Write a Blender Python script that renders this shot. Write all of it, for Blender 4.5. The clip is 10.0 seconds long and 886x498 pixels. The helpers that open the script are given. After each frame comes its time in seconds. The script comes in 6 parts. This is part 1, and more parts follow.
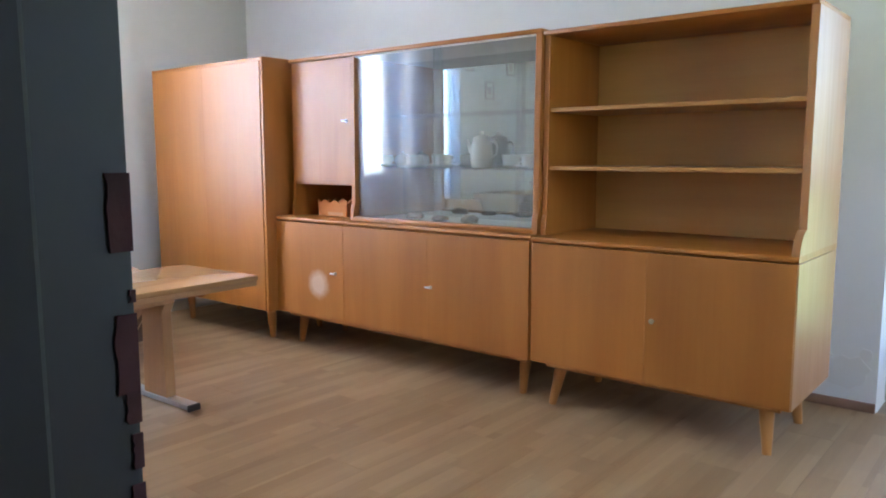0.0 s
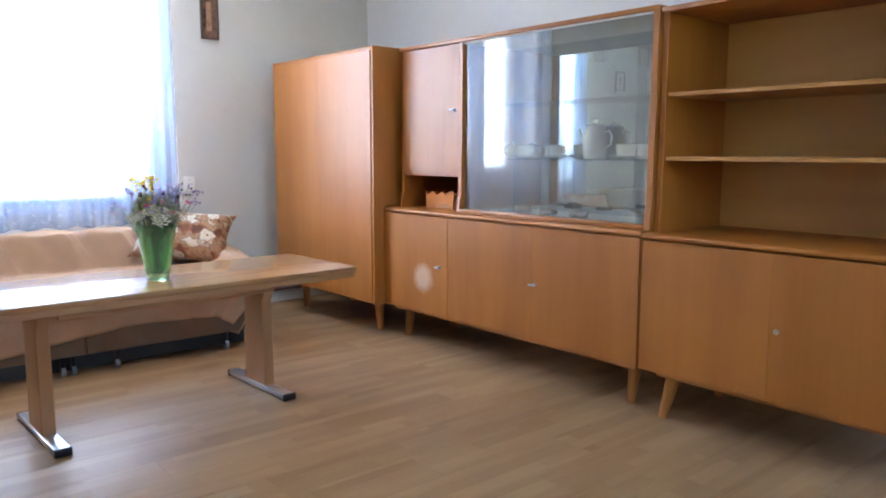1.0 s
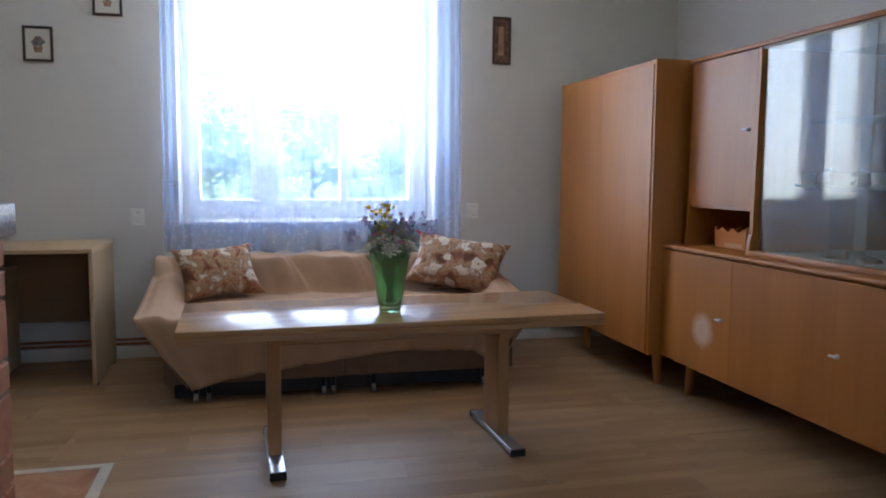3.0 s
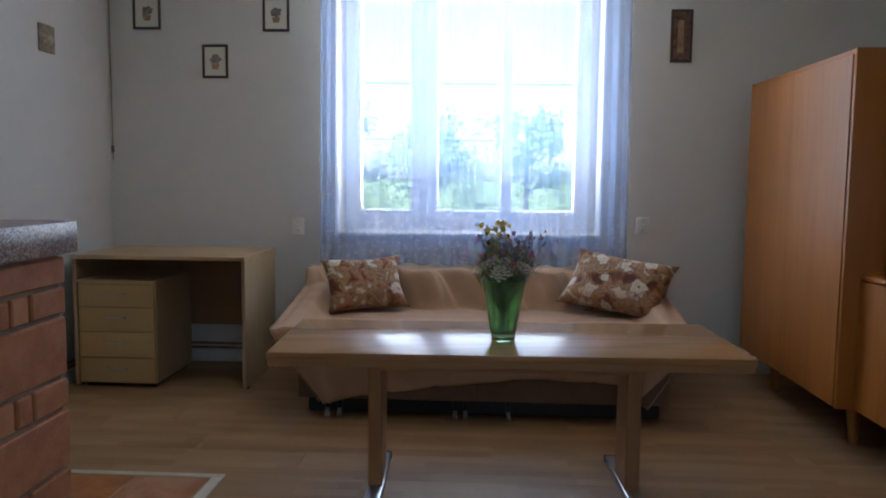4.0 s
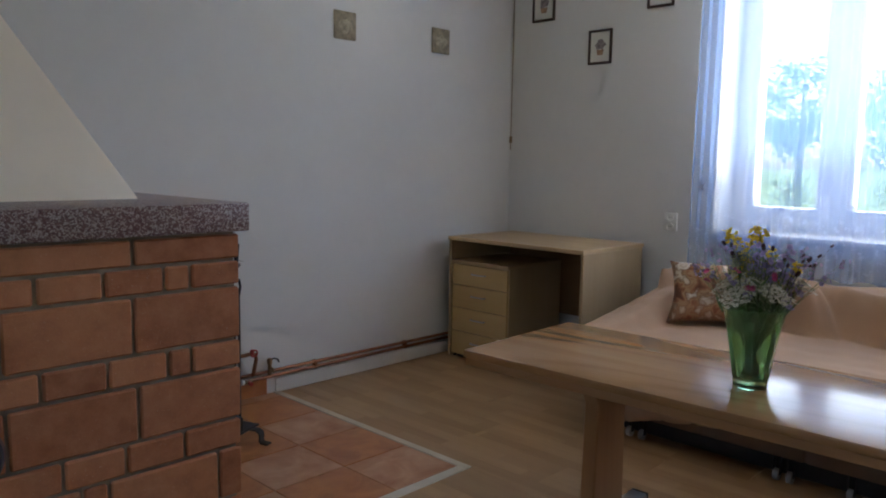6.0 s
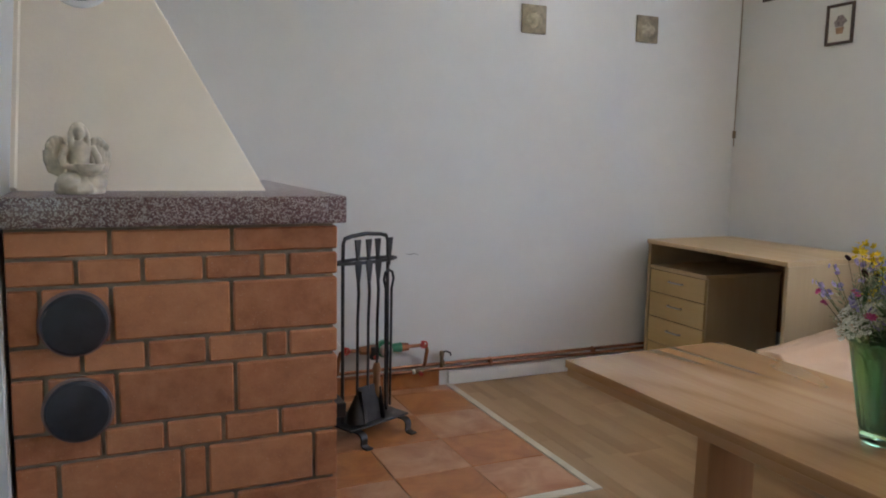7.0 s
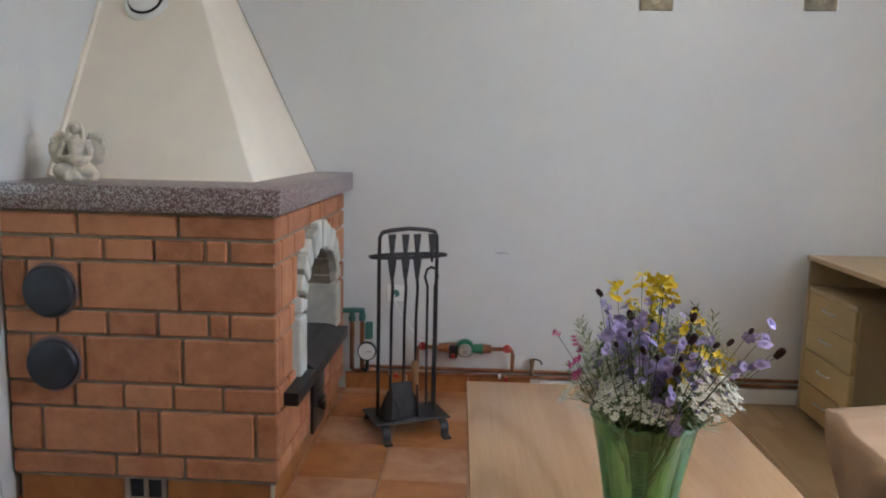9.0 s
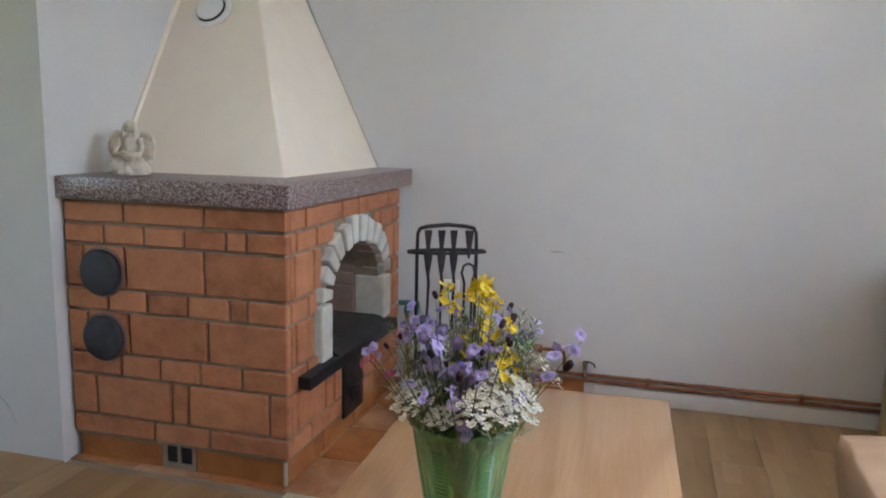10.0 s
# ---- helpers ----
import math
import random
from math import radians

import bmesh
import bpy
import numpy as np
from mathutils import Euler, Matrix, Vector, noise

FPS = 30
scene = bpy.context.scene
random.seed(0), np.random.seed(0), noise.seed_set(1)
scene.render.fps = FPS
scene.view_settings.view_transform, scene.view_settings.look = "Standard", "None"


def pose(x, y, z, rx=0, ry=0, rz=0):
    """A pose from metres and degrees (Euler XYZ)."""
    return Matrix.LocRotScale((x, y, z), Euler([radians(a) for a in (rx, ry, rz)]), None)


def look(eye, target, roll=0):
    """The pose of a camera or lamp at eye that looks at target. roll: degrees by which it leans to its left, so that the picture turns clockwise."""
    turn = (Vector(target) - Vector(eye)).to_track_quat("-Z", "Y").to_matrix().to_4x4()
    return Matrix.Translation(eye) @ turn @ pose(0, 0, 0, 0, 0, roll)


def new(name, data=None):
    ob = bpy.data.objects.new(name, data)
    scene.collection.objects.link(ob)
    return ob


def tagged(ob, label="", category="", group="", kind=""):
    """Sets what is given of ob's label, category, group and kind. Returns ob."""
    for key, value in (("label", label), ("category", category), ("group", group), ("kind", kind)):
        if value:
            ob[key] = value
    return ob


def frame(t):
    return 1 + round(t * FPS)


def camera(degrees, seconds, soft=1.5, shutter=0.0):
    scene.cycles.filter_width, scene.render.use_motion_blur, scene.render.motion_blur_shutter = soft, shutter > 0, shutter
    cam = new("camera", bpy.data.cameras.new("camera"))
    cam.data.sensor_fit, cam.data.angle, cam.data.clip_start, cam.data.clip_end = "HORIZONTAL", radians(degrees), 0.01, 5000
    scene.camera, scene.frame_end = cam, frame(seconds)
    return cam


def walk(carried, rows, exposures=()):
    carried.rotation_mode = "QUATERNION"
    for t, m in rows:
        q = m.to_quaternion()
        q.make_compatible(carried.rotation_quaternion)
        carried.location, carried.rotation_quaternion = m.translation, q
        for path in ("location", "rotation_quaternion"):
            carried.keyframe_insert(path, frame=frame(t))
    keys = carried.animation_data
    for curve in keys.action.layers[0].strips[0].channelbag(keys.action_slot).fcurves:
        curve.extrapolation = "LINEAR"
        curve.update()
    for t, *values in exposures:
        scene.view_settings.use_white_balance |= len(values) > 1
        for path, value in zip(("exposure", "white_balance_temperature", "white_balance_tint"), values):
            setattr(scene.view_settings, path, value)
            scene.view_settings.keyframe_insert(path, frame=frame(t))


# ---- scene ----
cam = camera(61.1, 10.0, 1.9)
PATH = [
    (0, (0.03, 0.189, 1.152), (-1.227, 1.724, 0.905), -0.1),
    (0.5, (0.03, 0.301, 1.132), (-1.354, 1.723, 0.879), -0.0),
    (1, (0.022, 0.426, 1.119), (-1.491, 1.709, 0.863), 0.1),
    (1.5, (0.015, 0.533, 1.105), (-1.603, 1.68, 0.848), 0.1),
    (2, (0.0, 0.699, 1.105), (-1.72, 1.69, 0.862), 0.2),
    (2.5, (-0.043, 0.825, 1.117), (-1.868, 1.613, 0.9), 0.4),
    (3, (-0.149, 1.011, 1.131), (-2.081, 1.492, 0.938), 0.4),
    (3.2, (-0.214, 1.085, 1.142), (-2.171, 1.452, 0.955), 0.5),
    (4.3, (-0.473, 1.587, 1.173), (-2.444, 1.307, 0.983), 0.7),
    (4.5, (-0.533, 1.674, 1.166), (-2.483, 1.273, 0.971), 0.8),
    (5, (-0.741, 1.914, 1.17), (-2.593, 1.186, 0.962), 0.9),
    (5.5, (-0.91, 2.127, 1.173), (-2.609, 1.095, 0.954), 1.1),
    (6, (-1.112, 2.323, 1.182), (-2.539, 0.941, 0.952), 1.0),
    (6.2, (-1.203, 2.393, 1.178), (-2.498, 0.886, 0.945), 0.9),
    (7.5, (-1.981, 2.636, 1.181), (-2.502, 0.722, 0.927), 1.2),
    (8, (-2.334, 2.657, 1.183), (-2.615, 0.694, 0.922), 1.2),
    (8.5, (-2.609, 2.663, 1.196), (-2.732, 0.686, 0.919), 1.5),
    (9, (-2.887, 2.655, 1.214), (-2.789, 0.678, 0.928), 1.3),
    (9.5, (-3.139, 2.613, 1.236), (-2.829, 0.66, 0.937), 1.5),
    (10, (-3.404, 2.599, 1.239), (-2.877, 0.695, 0.928), 1.2),
]
EXPOSURES = [(0, 5.4, 5650, 14), (0.5, 5.4, 5650, 14), (1.0, 5.35, 5650, 14), (2.0, 4.85, 5700, 14), (2.5, 4.45, 5750, 14.5), (3.0, 3.95, 5850, 15), (4.3, 3.4, 6000, 14), (5.5, 3.4, 6000, 14), (6.2, 3.7, 6050, 14), (7.5, 4.5, 6400, 12), (10.0, 4.5, 6250, 12)]
walk(cam, [(t, look(eye, target, roll)) for t, eye, target, roll in PATH], EXPOSURES)

# ---- daylight ----
world = bpy.data.worlds.new("world")
scene.world = world
world.use_nodes = True
wn = world.node_tree.nodes
sky = wn.new("ShaderNodeTexSky")
sky.sky_type = "NISHITA"
sky.sun_disc = False
sky.sun_elevation = radians(50)
sky.sun_rotation = radians(180)
sky.air_density, sky.dust_density, sky.ozone_density = 1.0, 2.0, 1.0
wn["Background"].inputs["Strength"].default_value = 0.05
world.node_tree.links.new(sky.outputs["Color"], wn["Background"].inputs["Color"])
sun = new("sun", bpy.data.lights.new("sun", "SUN"))
sun.data.energy, sun.data.angle, sun.data.color = 2.2, radians(0.5), (1.0, 0.95, 0.86)
sun.matrix_basis = look((0, 0, 10), (0.04, 0.64, 10 - 0.77))
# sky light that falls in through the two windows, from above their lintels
def daylight_lamp(eye, target, sx, sy, watts, colour=(1.0, 0.96, 0.93)):
    la = new("daylight_stand_in", bpy.data.lights.new("daylight_stand_in", "AREA"))
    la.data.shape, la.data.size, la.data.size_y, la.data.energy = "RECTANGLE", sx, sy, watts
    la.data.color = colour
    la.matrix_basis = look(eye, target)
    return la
daylight_lamp((-13.0, 1.36, 4.6), (-4.0, 1.36, 1.7), 22.0, 8.0, 268)
daylight_lamp((-9.5, -6.2, 3.0), (-4.6, 1.36, 1.6), 9.0, 6.0, 85)
daylight_lamp((-9.5, 8.6, 3.0), (-4.6, 1.36, 1.6), 9.0, 6.0, 35)
daylight_lamp((1.26, 2.2, 1.6), (-3.0, 2.2, 1.6), 1.6, 1.35, 0.15, (1.0, 0.90, 0.78))

# added lamp for the light a sunlit pale yard throws up into the room
daylight_lamp((-7.3, 1.36, -0.2), (-4.0, 1.36, 2.3), 7.0, 0.8, 105, (1.0, 0.90, 0.76))

# ---- materials ----
def base_mat(name):
    m = bpy.data.materials.new(name)
    m.use_nodes = True
    nt = m.node_tree
    return m, nt, nt.nodes["Principled BSDF"]


def coords(nt, scale=(1, 1, 1), vary=True):
    tc = nt.nodes.new("ShaderNodeTexCoord")
    mp = nt.nodes.new("ShaderNodeMapping")
    mp.inputs["Scale"].default_value = scale
    nt.links.new(tc.outputs["Object"], mp.inputs["Vector"])
    if vary:
        oi = nt.nodes.new("ShaderNodeObjectInfo")
        mu = nt.nodes.new("ShaderNodeVectorMath")
        mu.operation = "SCALE"
        mu.inputs[0].default_value = (17.0, 11.0, 23.0)
        nt.links.new(oi.outputs["Random"], mu.inputs["Scale"])
        nt.links.new(mu.outputs["Vector"], mp.inputs["Location"])
    return mp.outputs["Vector"]


def noise_tex(nt, vec, scale, detail=3.0, rough=0.5, distort=0.0):
    n = nt.nodes.new("ShaderNodeTexNoise")
    n.inputs["Scale"].default_value, n.inputs["Detail"].default_value = scale, detail
    n.inputs["Roughness"].default_value, n.inputs["Distortion"].default_value = rough, distort
    nt.links.new(vec, n.inputs["Vector"])
    return n.outputs["Fac"]


def ramp(nt, fac, stops):
    r = nt.nodes.new("ShaderNodeValToRGB")
    el = r.color_ramp.elements
    while len(el) < len(stops):
        el.new(0.5)
    for e, (p, c) in zip(el, stops):
        e.position, e.color = p, (*c, 1)
    nt.links.new(fac, r.inputs["Fac"])
    return r.outputs["Color"]


def mixc(nt, fac, a, b, mode="MIX"):
    n = nt.nodes.new("ShaderNodeMix")
    n.data_type, n.blend_type = "RGBA", mode
    for sock, v in ((n.inputs[0], fac), (n.inputs[6], a), (n.inputs[7], b)):
        if isinstance(v, (int, float)):
            sock.default_value = v
        elif isinstance(v, tuple):
            sock.default_value = (*v, 1)
        else:
            nt.links.new(v, sock)
    return n.outputs[2]


def bump(nt, bs, height, strength=0.2, dist=0.002):
    b = nt.nodes.new("ShaderNodeBump")
    b.inputs["Strength"].default_value, b.inputs["Distance"].default_value = strength, dist
    nt.links.new(height, b.inputs["Height"])
    nt.links.new(b.outputs["Normal"], bs.inputs["Normal"])


def tint_random(nt, col, amount):
    oi = nt.nodes.new("ShaderNodeObjectInfo")
    hs = nt.nodes.new("ShaderNodeHueSaturation")
    mr = nt.nodes.new("ShaderNodeMapRange")
    mr.inputs["To Min"].default_value, mr.inputs["To Max"].default_value = 1 - amount, 1 + amount
    nt.links.new(oi.outputs["Random"], mr.inputs["Value"])
    nt.links.new(mr.outputs["Result"], hs.inputs["Value"])
    nt.links.new(col, hs.inputs["Color"])
    return hs.outputs["Color"]


def plain(name, col, rough=0.5, metal=0.0, var=0.12, scale=8.0, bmp=0.1, fine=120.0, coat=0.0):
    m, nt, bs = base_mat(name)
    v = coords(nt)
    f = noise_tex(nt, v, scale, 4)
    lo, hi = tuple(c * (1 - var) for c in col), tuple(min(1, c * (1 + var)) for c in col)
    nt.links.new(ramp(nt, f, [(0.3, lo), (0.7, hi)]), bs.inputs["Base Color"])
    bs.inputs["Roughness"].default_value, bs.inputs["Metallic"].default_value = rough, metal
    bs.inputs["Coat Weight"].default_value = coat
    if bmp:
        bump(nt, bs, noise_tex(nt, v, fine, 3), bmp, 0.002)
    return m


def wood(name, dark, light, axis="z", rough=0.35, grain=1.0, coat=0.0, rings=0.25, vary=0.03):
    m, nt, bs = base_mat(name)
    lo, hi = 1.3 * grain, 26.0 * grain
    sc = {"x": (lo, hi, hi), "y": (hi, lo, hi), "z": (hi, hi, lo)}[axis]
    v = coords(nt, sc)
    fine = noise_tex(nt, v, 3.0, 6, 0.62, 0.4)
    v2 = coords(nt, tuple(c * 0.16 if c == hi else c * 0.7 for c in sc))
    broad = noise_tex(nt, v2, 1.0, 2, 0.5, 1.5)
    wv = nt.nodes.new("ShaderNodeTexWave")
    wv.wave_type = "BANDS"
    wv.bands_direction = "X" if axis != "x" else "Y"
    wv.inputs["Scale"].default_value, wv.inputs["Distortion"].default_value = 0.5, 9.0
    wv.inputs["Detail"].default_value, wv.inputs["Detail Scale"].default_value = 2.0, 0.6
    nt.links.new(v2, wv.inputs["Vector"])
    col = mixc(nt, fine, dark, light)
    col = mixc(nt, rings, col, ramp(nt, wv.outputs["Fac"], [(0.2, dark), (0.8, light)]))
    col = mixc(nt, 0.35, col, ramp(nt, broad, [(0.3, tuple(c * 0.8 for c in dark)), (0.7, light)]))
    nt.links.new(tint_random(nt, col, vary), bs.inputs["Base Color"])
    nt.links.new(ramp(nt, fine, [(0.2, (rough * 1.25,) * 3), (0.8, (rough * 0.85,) * 3)]), bs.inputs["Roughness"])
    bs.inputs["Coat Weight"].default_value, bs.inputs["Coat Roughness"].default_value = coat, 0.22
    bump(nt, bs, fine, 0.06, 0.001)
    return m


def oak_top():
    """Oiled oak with flat-sawn, cathedral-shaped grain along y."""
    m, nt, bs = base_mat("table_oak")
    n = noise_tex(nt, coords(nt, (3.4, 0.42, 3.4)), 1.0, 1.2, 0.4, 0.2)
    mu = nt.nodes.new("ShaderNodeMath")
    mu.operation = "MULTIPLY"
    mu.inputs[1].default_value = 75.0
    nt.links.new(n, mu.inputs[0])
    si = nt.nodes.new("ShaderNodeMath")
    si.operation = "SINE"
    nt.links.new(mu.outputs[0], si.inputs[0])
    ma = nt.nodes.new("ShaderNodeMapRange")
    ma.inputs["From Min"].default_value = -1.0
    nt.links.new(si.outputs[0], ma.inputs["Value"])
    pores = noise_tex(nt, coords(nt, (120, 4, 120)), 1.0, 4, 0.7)
    broad = noise_tex(nt, coords(nt, (3, 0.8, 3)), 1.0, 3, 0.5)
    c = ramp(nt, ma.outputs["Result"], [(0.0, (0.34, 0.165, 0.062)), (0.35, (0.44, 0.235, 0.10)), (1.0, (0.47, 0.26, 0.115))])
    c = mixc(nt, 0.38, c, ramp(nt, pores, [(0.32, (0.37, 0.195, 0.085)), (0.62, (0.52, 0.305, 0.145))]))
    c = mixc(nt, 0.14, c, ramp(nt, broad, [(0.3, (0.40, 0.24, 0.115)), (0.7, (0.58, 0.39, 0.22))]))
    nt.links.new(c, bs.inputs["Base Color"])
    nt.links.new(ramp(nt, pores, [(0.3, (0.20,) * 3), (0.7, (0.14,) * 3)]), bs.inputs["Roughness"])
    bs.inputs["Specular IOR Level"].default_value = 0.45
    bump(nt, bs, pores, 0.05, 0.001)
    return m


def sheet_glass(name, tint=(0.93, 0.97, 0.95), ior=1.5, haze=0.0):
    m = bpy.data.materials.new(name)
    m.use_nodes = True
    nt = m.node_tree
    nt.nodes.clear()
    out = nt.nodes.new("ShaderNodeOutputMaterial")
    mx, tr, gl, lw = (nt.nodes.new("ShaderNode" + k) for k in ("MixShader", "BsdfTransparent", "BsdfGlossy", "LayerWeight"))
    tr.inputs["Color"].default_value = (*tint, 1)
    gl.inputs["Roughness"].default_value = 0.015
    lw.inputs["Blend"].default_value = 0.5
    pw, sc = nt.nodes.new("ShaderNodeMath"), nt.nodes.new("ShaderNodeMath")
    pw.operation, sc.operation = "POWER", "MULTIPLY_ADD"
    pw.inputs[1].default_value = 5.0
    sc.inputs[1].default_value, sc.inputs[2].default_value = 0.96, ((ior - 1) / (ior + 1)) ** 2
    nt.links.new(lw.outputs["Facing"], pw.inputs[0])
    nt.links.new(pw.outputs[0], sc.inputs[0])
    nt.links.new(sc.outputs[0], mx.inputs[0])
    nt.links.new(tr.outputs[0], mx.inputs[1])
    nt.links.new(gl.outputs[0], mx.inputs[2])
    if haze:
        # uneven pale haze stands in for the milky sheen of the panes
        df, md = nt.nodes.new("ShaderNodeBsdfDiffuse"), nt.nodes.new("ShaderNodeMixShader")
        df.inputs["Color"].default_value = (0.72, 0.72, 0.70, 1)
        film = noise_tex(nt, coords(nt, (3.0, 1.0, 0.8)), 2.0, 4, 0.6)
        nt.links.new(ramp(nt, film, [(0.3, (haze * 0.6,) * 3), (0.7, (haze * 1.4,) * 3)]), md.inputs[0])
        nt.links.new(mx.outputs[0], md.inputs[1])
        nt.links.new(df.outputs[0], md.inputs[2])
        nt.links.new(md.outputs[0], out.inputs[0])
    else:
        nt.links.new(mx.outputs[0], out.inputs[0])
    return m


def plaster(name, col, stain=None):
    m, nt, bs = base_mat(name)
    v = coords(nt, vary=False)
    f = noise_tex(nt, v, 1.1, 4, 0.6)
    g = noise_tex(nt, v, 9.0, 5, 0.6)
    c = ramp(nt, f, [(0.3, tuple(x * 0.94 for x in col)), (0.7, col)])
    c = mixc(nt, 0.12, c, ramp(nt, g, [(0.35, tuple(x * 0.8 for x in col)), (0.65, col)]))
    nt.links.new(c, bs.inputs["Base Color"])
    bs.inputs["Roughness"].default_value = 0.9
    bump(nt, bs, noise_tex(nt, v, 55.0, 6, 0.7), 0.25, 0.003)
    return m


def veil(name):
    m = bpy.data.materials.new(name)
    m.use_nodes = True
    nt = m.node_tree
    nt.nodes.clear()
    out = nt.nodes.new("ShaderNodeOutputMaterial")
    mx, tr, tl, df, m2 = (nt.nodes.new("ShaderNode" + k) for k in ("MixShader", "BsdfTransparent", "BsdfTranslucent", "BsdfDiffuse", "MixShader"))
    # blue tints put the bluish daylight glare into the white cloth's colour
    tl.inputs["Color"].default_value = (0.21, 0.41, 0.90, 1)
    df.inputs["Color"].default_value = (0.80, 0.85, 1.0, 1)
    tr.inputs["Color"].default_value = (0.92, 0.97, 1.0, 1)
    m2.inputs[0].default_value = 0.5
    nt.links.new(tl.outputs[0], m2.inputs[1])
    nt.links.new(df.outputs[0], m2.inputs[2])
    v = coords(nt, vary=False)
    vo = nt.nodes.new("ShaderNodeTexVoronoi")
    vo.inputs["Scale"].default_value = 9.0
    nt.links.new(v, vo.inputs["Vector"])
    sx = nt.nodes.new("ShaderNodeSeparateXYZ")
    tc = nt.nodes.new("ShaderNodeTexCoord")
    nt.links.new(tc.outputs["Object"], sx.inputs[0])
    # embroidered border along the lower hem
    lace = ramp(nt, noise_tex(nt, v, 34.0, 3, 0.6), [(0.54, (0.36,) * 3), (0.66, (0.50,) * 3)])
    band = nt.nodes.new("ShaderNodeMapRange")
    band.inputs["From Min"].default_value, band.inputs["From Max"].default_value = 0.325, 0.185
    nt.links.new(sx.outputs["Z"], band.inputs["Value"])
    fac = mixc(nt, band.outputs["Result"], (0.40, 0.40, 0.40), lace)
    nt.links.new(fac, mx.inputs[0])
    nt.links.new(tr.outputs[0], mx.inputs[1])
    nt.links.new(m2.outputs[0], mx.inputs[2])
    nt.links.new(mx.outputs[0], out.inputs[0])
    return m


def tile_mat(name, a, b):
    m, nt, bs = base_mat(name)
    v = coords(nt)
    f = noise_tex(nt, v, 7.0, 5, 0.6, 0.6)
    nt.links.new(ramp(nt, f, [(0.3, a), (0.68, b)]), bs.inputs["Base Color"])
    bs.inputs["Roughness"].default_value = 0.33
    bump(nt, bs, noise_tex(nt, v, 40.0, 4), 0.12, 0.002)
    return m


def brick_mat():
    m, nt, bs = base_mat("fired_brick")
    v = coords(nt)
    f = noise_tex(nt, v, 14.0, 6, 0.65)
    g = noise_tex(nt, v, 150.0, 3, 0.7)
    c = ramp(nt, f, [(0.28, (0.33, 0.112, 0.050)), (0.5, (0.47, 0.180, 0.080)), (0.75, (0.57, 0.255, 0.13))])
    c = mixc(nt, ramp(nt, g, [(0.64, (0.0,) * 3), (0.71, (0.6,) * 3)]), c, (0.66, 0.47, 0.35))
    oi = nt.nodes.new("ShaderNodeObjectInfo")
    c = mixc(nt, ramp(nt, oi.outputs["Random"], [(0.0, (0.0,) * 3), (1.0, (0.35,) * 3)]), c, (0.58, 0.28, 0.14))
    nt.links.new(tint_random(nt, c, 0.10), bs.inputs["Base Color"])
    bs.inputs["Roughness"].default_value = 0.75
    bump(nt, bs, g, 0.3, 0.002)
    return m


def terrazzo():
    m, nt, bs = base_mat("terrazzo")
    v = coords(nt, vary=False)
    vo = nt.nodes.new("ShaderNodeTexVoronoi")
    vo.inputs["Scale"].default_value = 270.0
    nt.links.new(v, vo.inputs["Vector"])
    sp = nt.nodes.new("ShaderNodeSeparateColor")
    nt.links.new(vo.outputs["Color"], sp.inputs[0])
    c = ramp(nt, sp.outputs[0], [(0.0, (0.10, 0.055, 0.06)), (0.34, (0.17, 0.085, 0.085)), (0.55, (0.22, 0.13, 0.125)), (0.62, (0.36, 0.30, 0.29)), (0.9, (0.52, 0.46, 0.44))])
    c = mixc(nt, ramp(nt, noise_tex(nt, v, 420.0, 2), [(0.5, (0.0,) * 3), (0.6, (0.55,) * 3)]), c, (0.13, 0.07, 0.07))
    nt.links.new(c, bs.inputs["Base Color"])
    bs.inputs["Roughness"].default_value = 0.3
    return m


def laminate():
    m, nt, bs = base_mat("laminate_floor")
    f = noise_tex(nt, coords(nt, (22, 1.6, 1)), 2.0, 6, 0.6, 0.8)
    b = noise_tex(nt, coords(nt, (4.0, 0.7, 1)), 1.6, 3, 0.5, 0.6)
    # three strips to a board, each of short staves
    mp = nt.nodes.new("ShaderNodeMapping")
    mp.inputs["Rotation"].default_value = (0, 0, radians(90))
    nt.links.new(coords(nt), mp.inputs["Vector"])
    br = nt.nodes.new("ShaderNodeTexBrick")
    br.inputs["Color1"].default_value, br.inputs["Color2"].default_value = (0.265, 0.142, 0.06, 1), (0.46, 0.292, 0.15, 1)
    br.inputs["Mortar"].default_value = (0.25, 0.16, 0.09, 1)
    br.inputs["Scale"].default_value, br.inputs["Mortar Size"].default_value = 1.0, 0.0006
    br.inputs["Brick Width"].default_value, br.inputs["Row Height"].default_value = 0.43, 0.0643
    br.offset = 0.37
    nt.links.new(mp.outputs["Vector"], br.inputs["Vector"])
    c = ramp(nt, f, [(0.25, (0.305, 0.175, 0.08)), (0.75, (0.445, 0.28, 0.14))])
    c = mixc(nt, 0.6, c, br.outputs["Color"])
    c = mixc(nt, 0.3, c, ramp(nt, b, [(0.3, (0.27, 0.155, 0.07)), (0.7, (0.44, 0.30, 0.16))]))
    nt.links.new(tint_random(nt, c, 0.05), bs.inputs["Base Color"])
    bs.inputs["Roughness"].default_value = 0.42
    bs.inputs["Specular IOR Level"].default_value = 0.32
    bump(nt, bs, f, 0.05, 0.001)
    return m


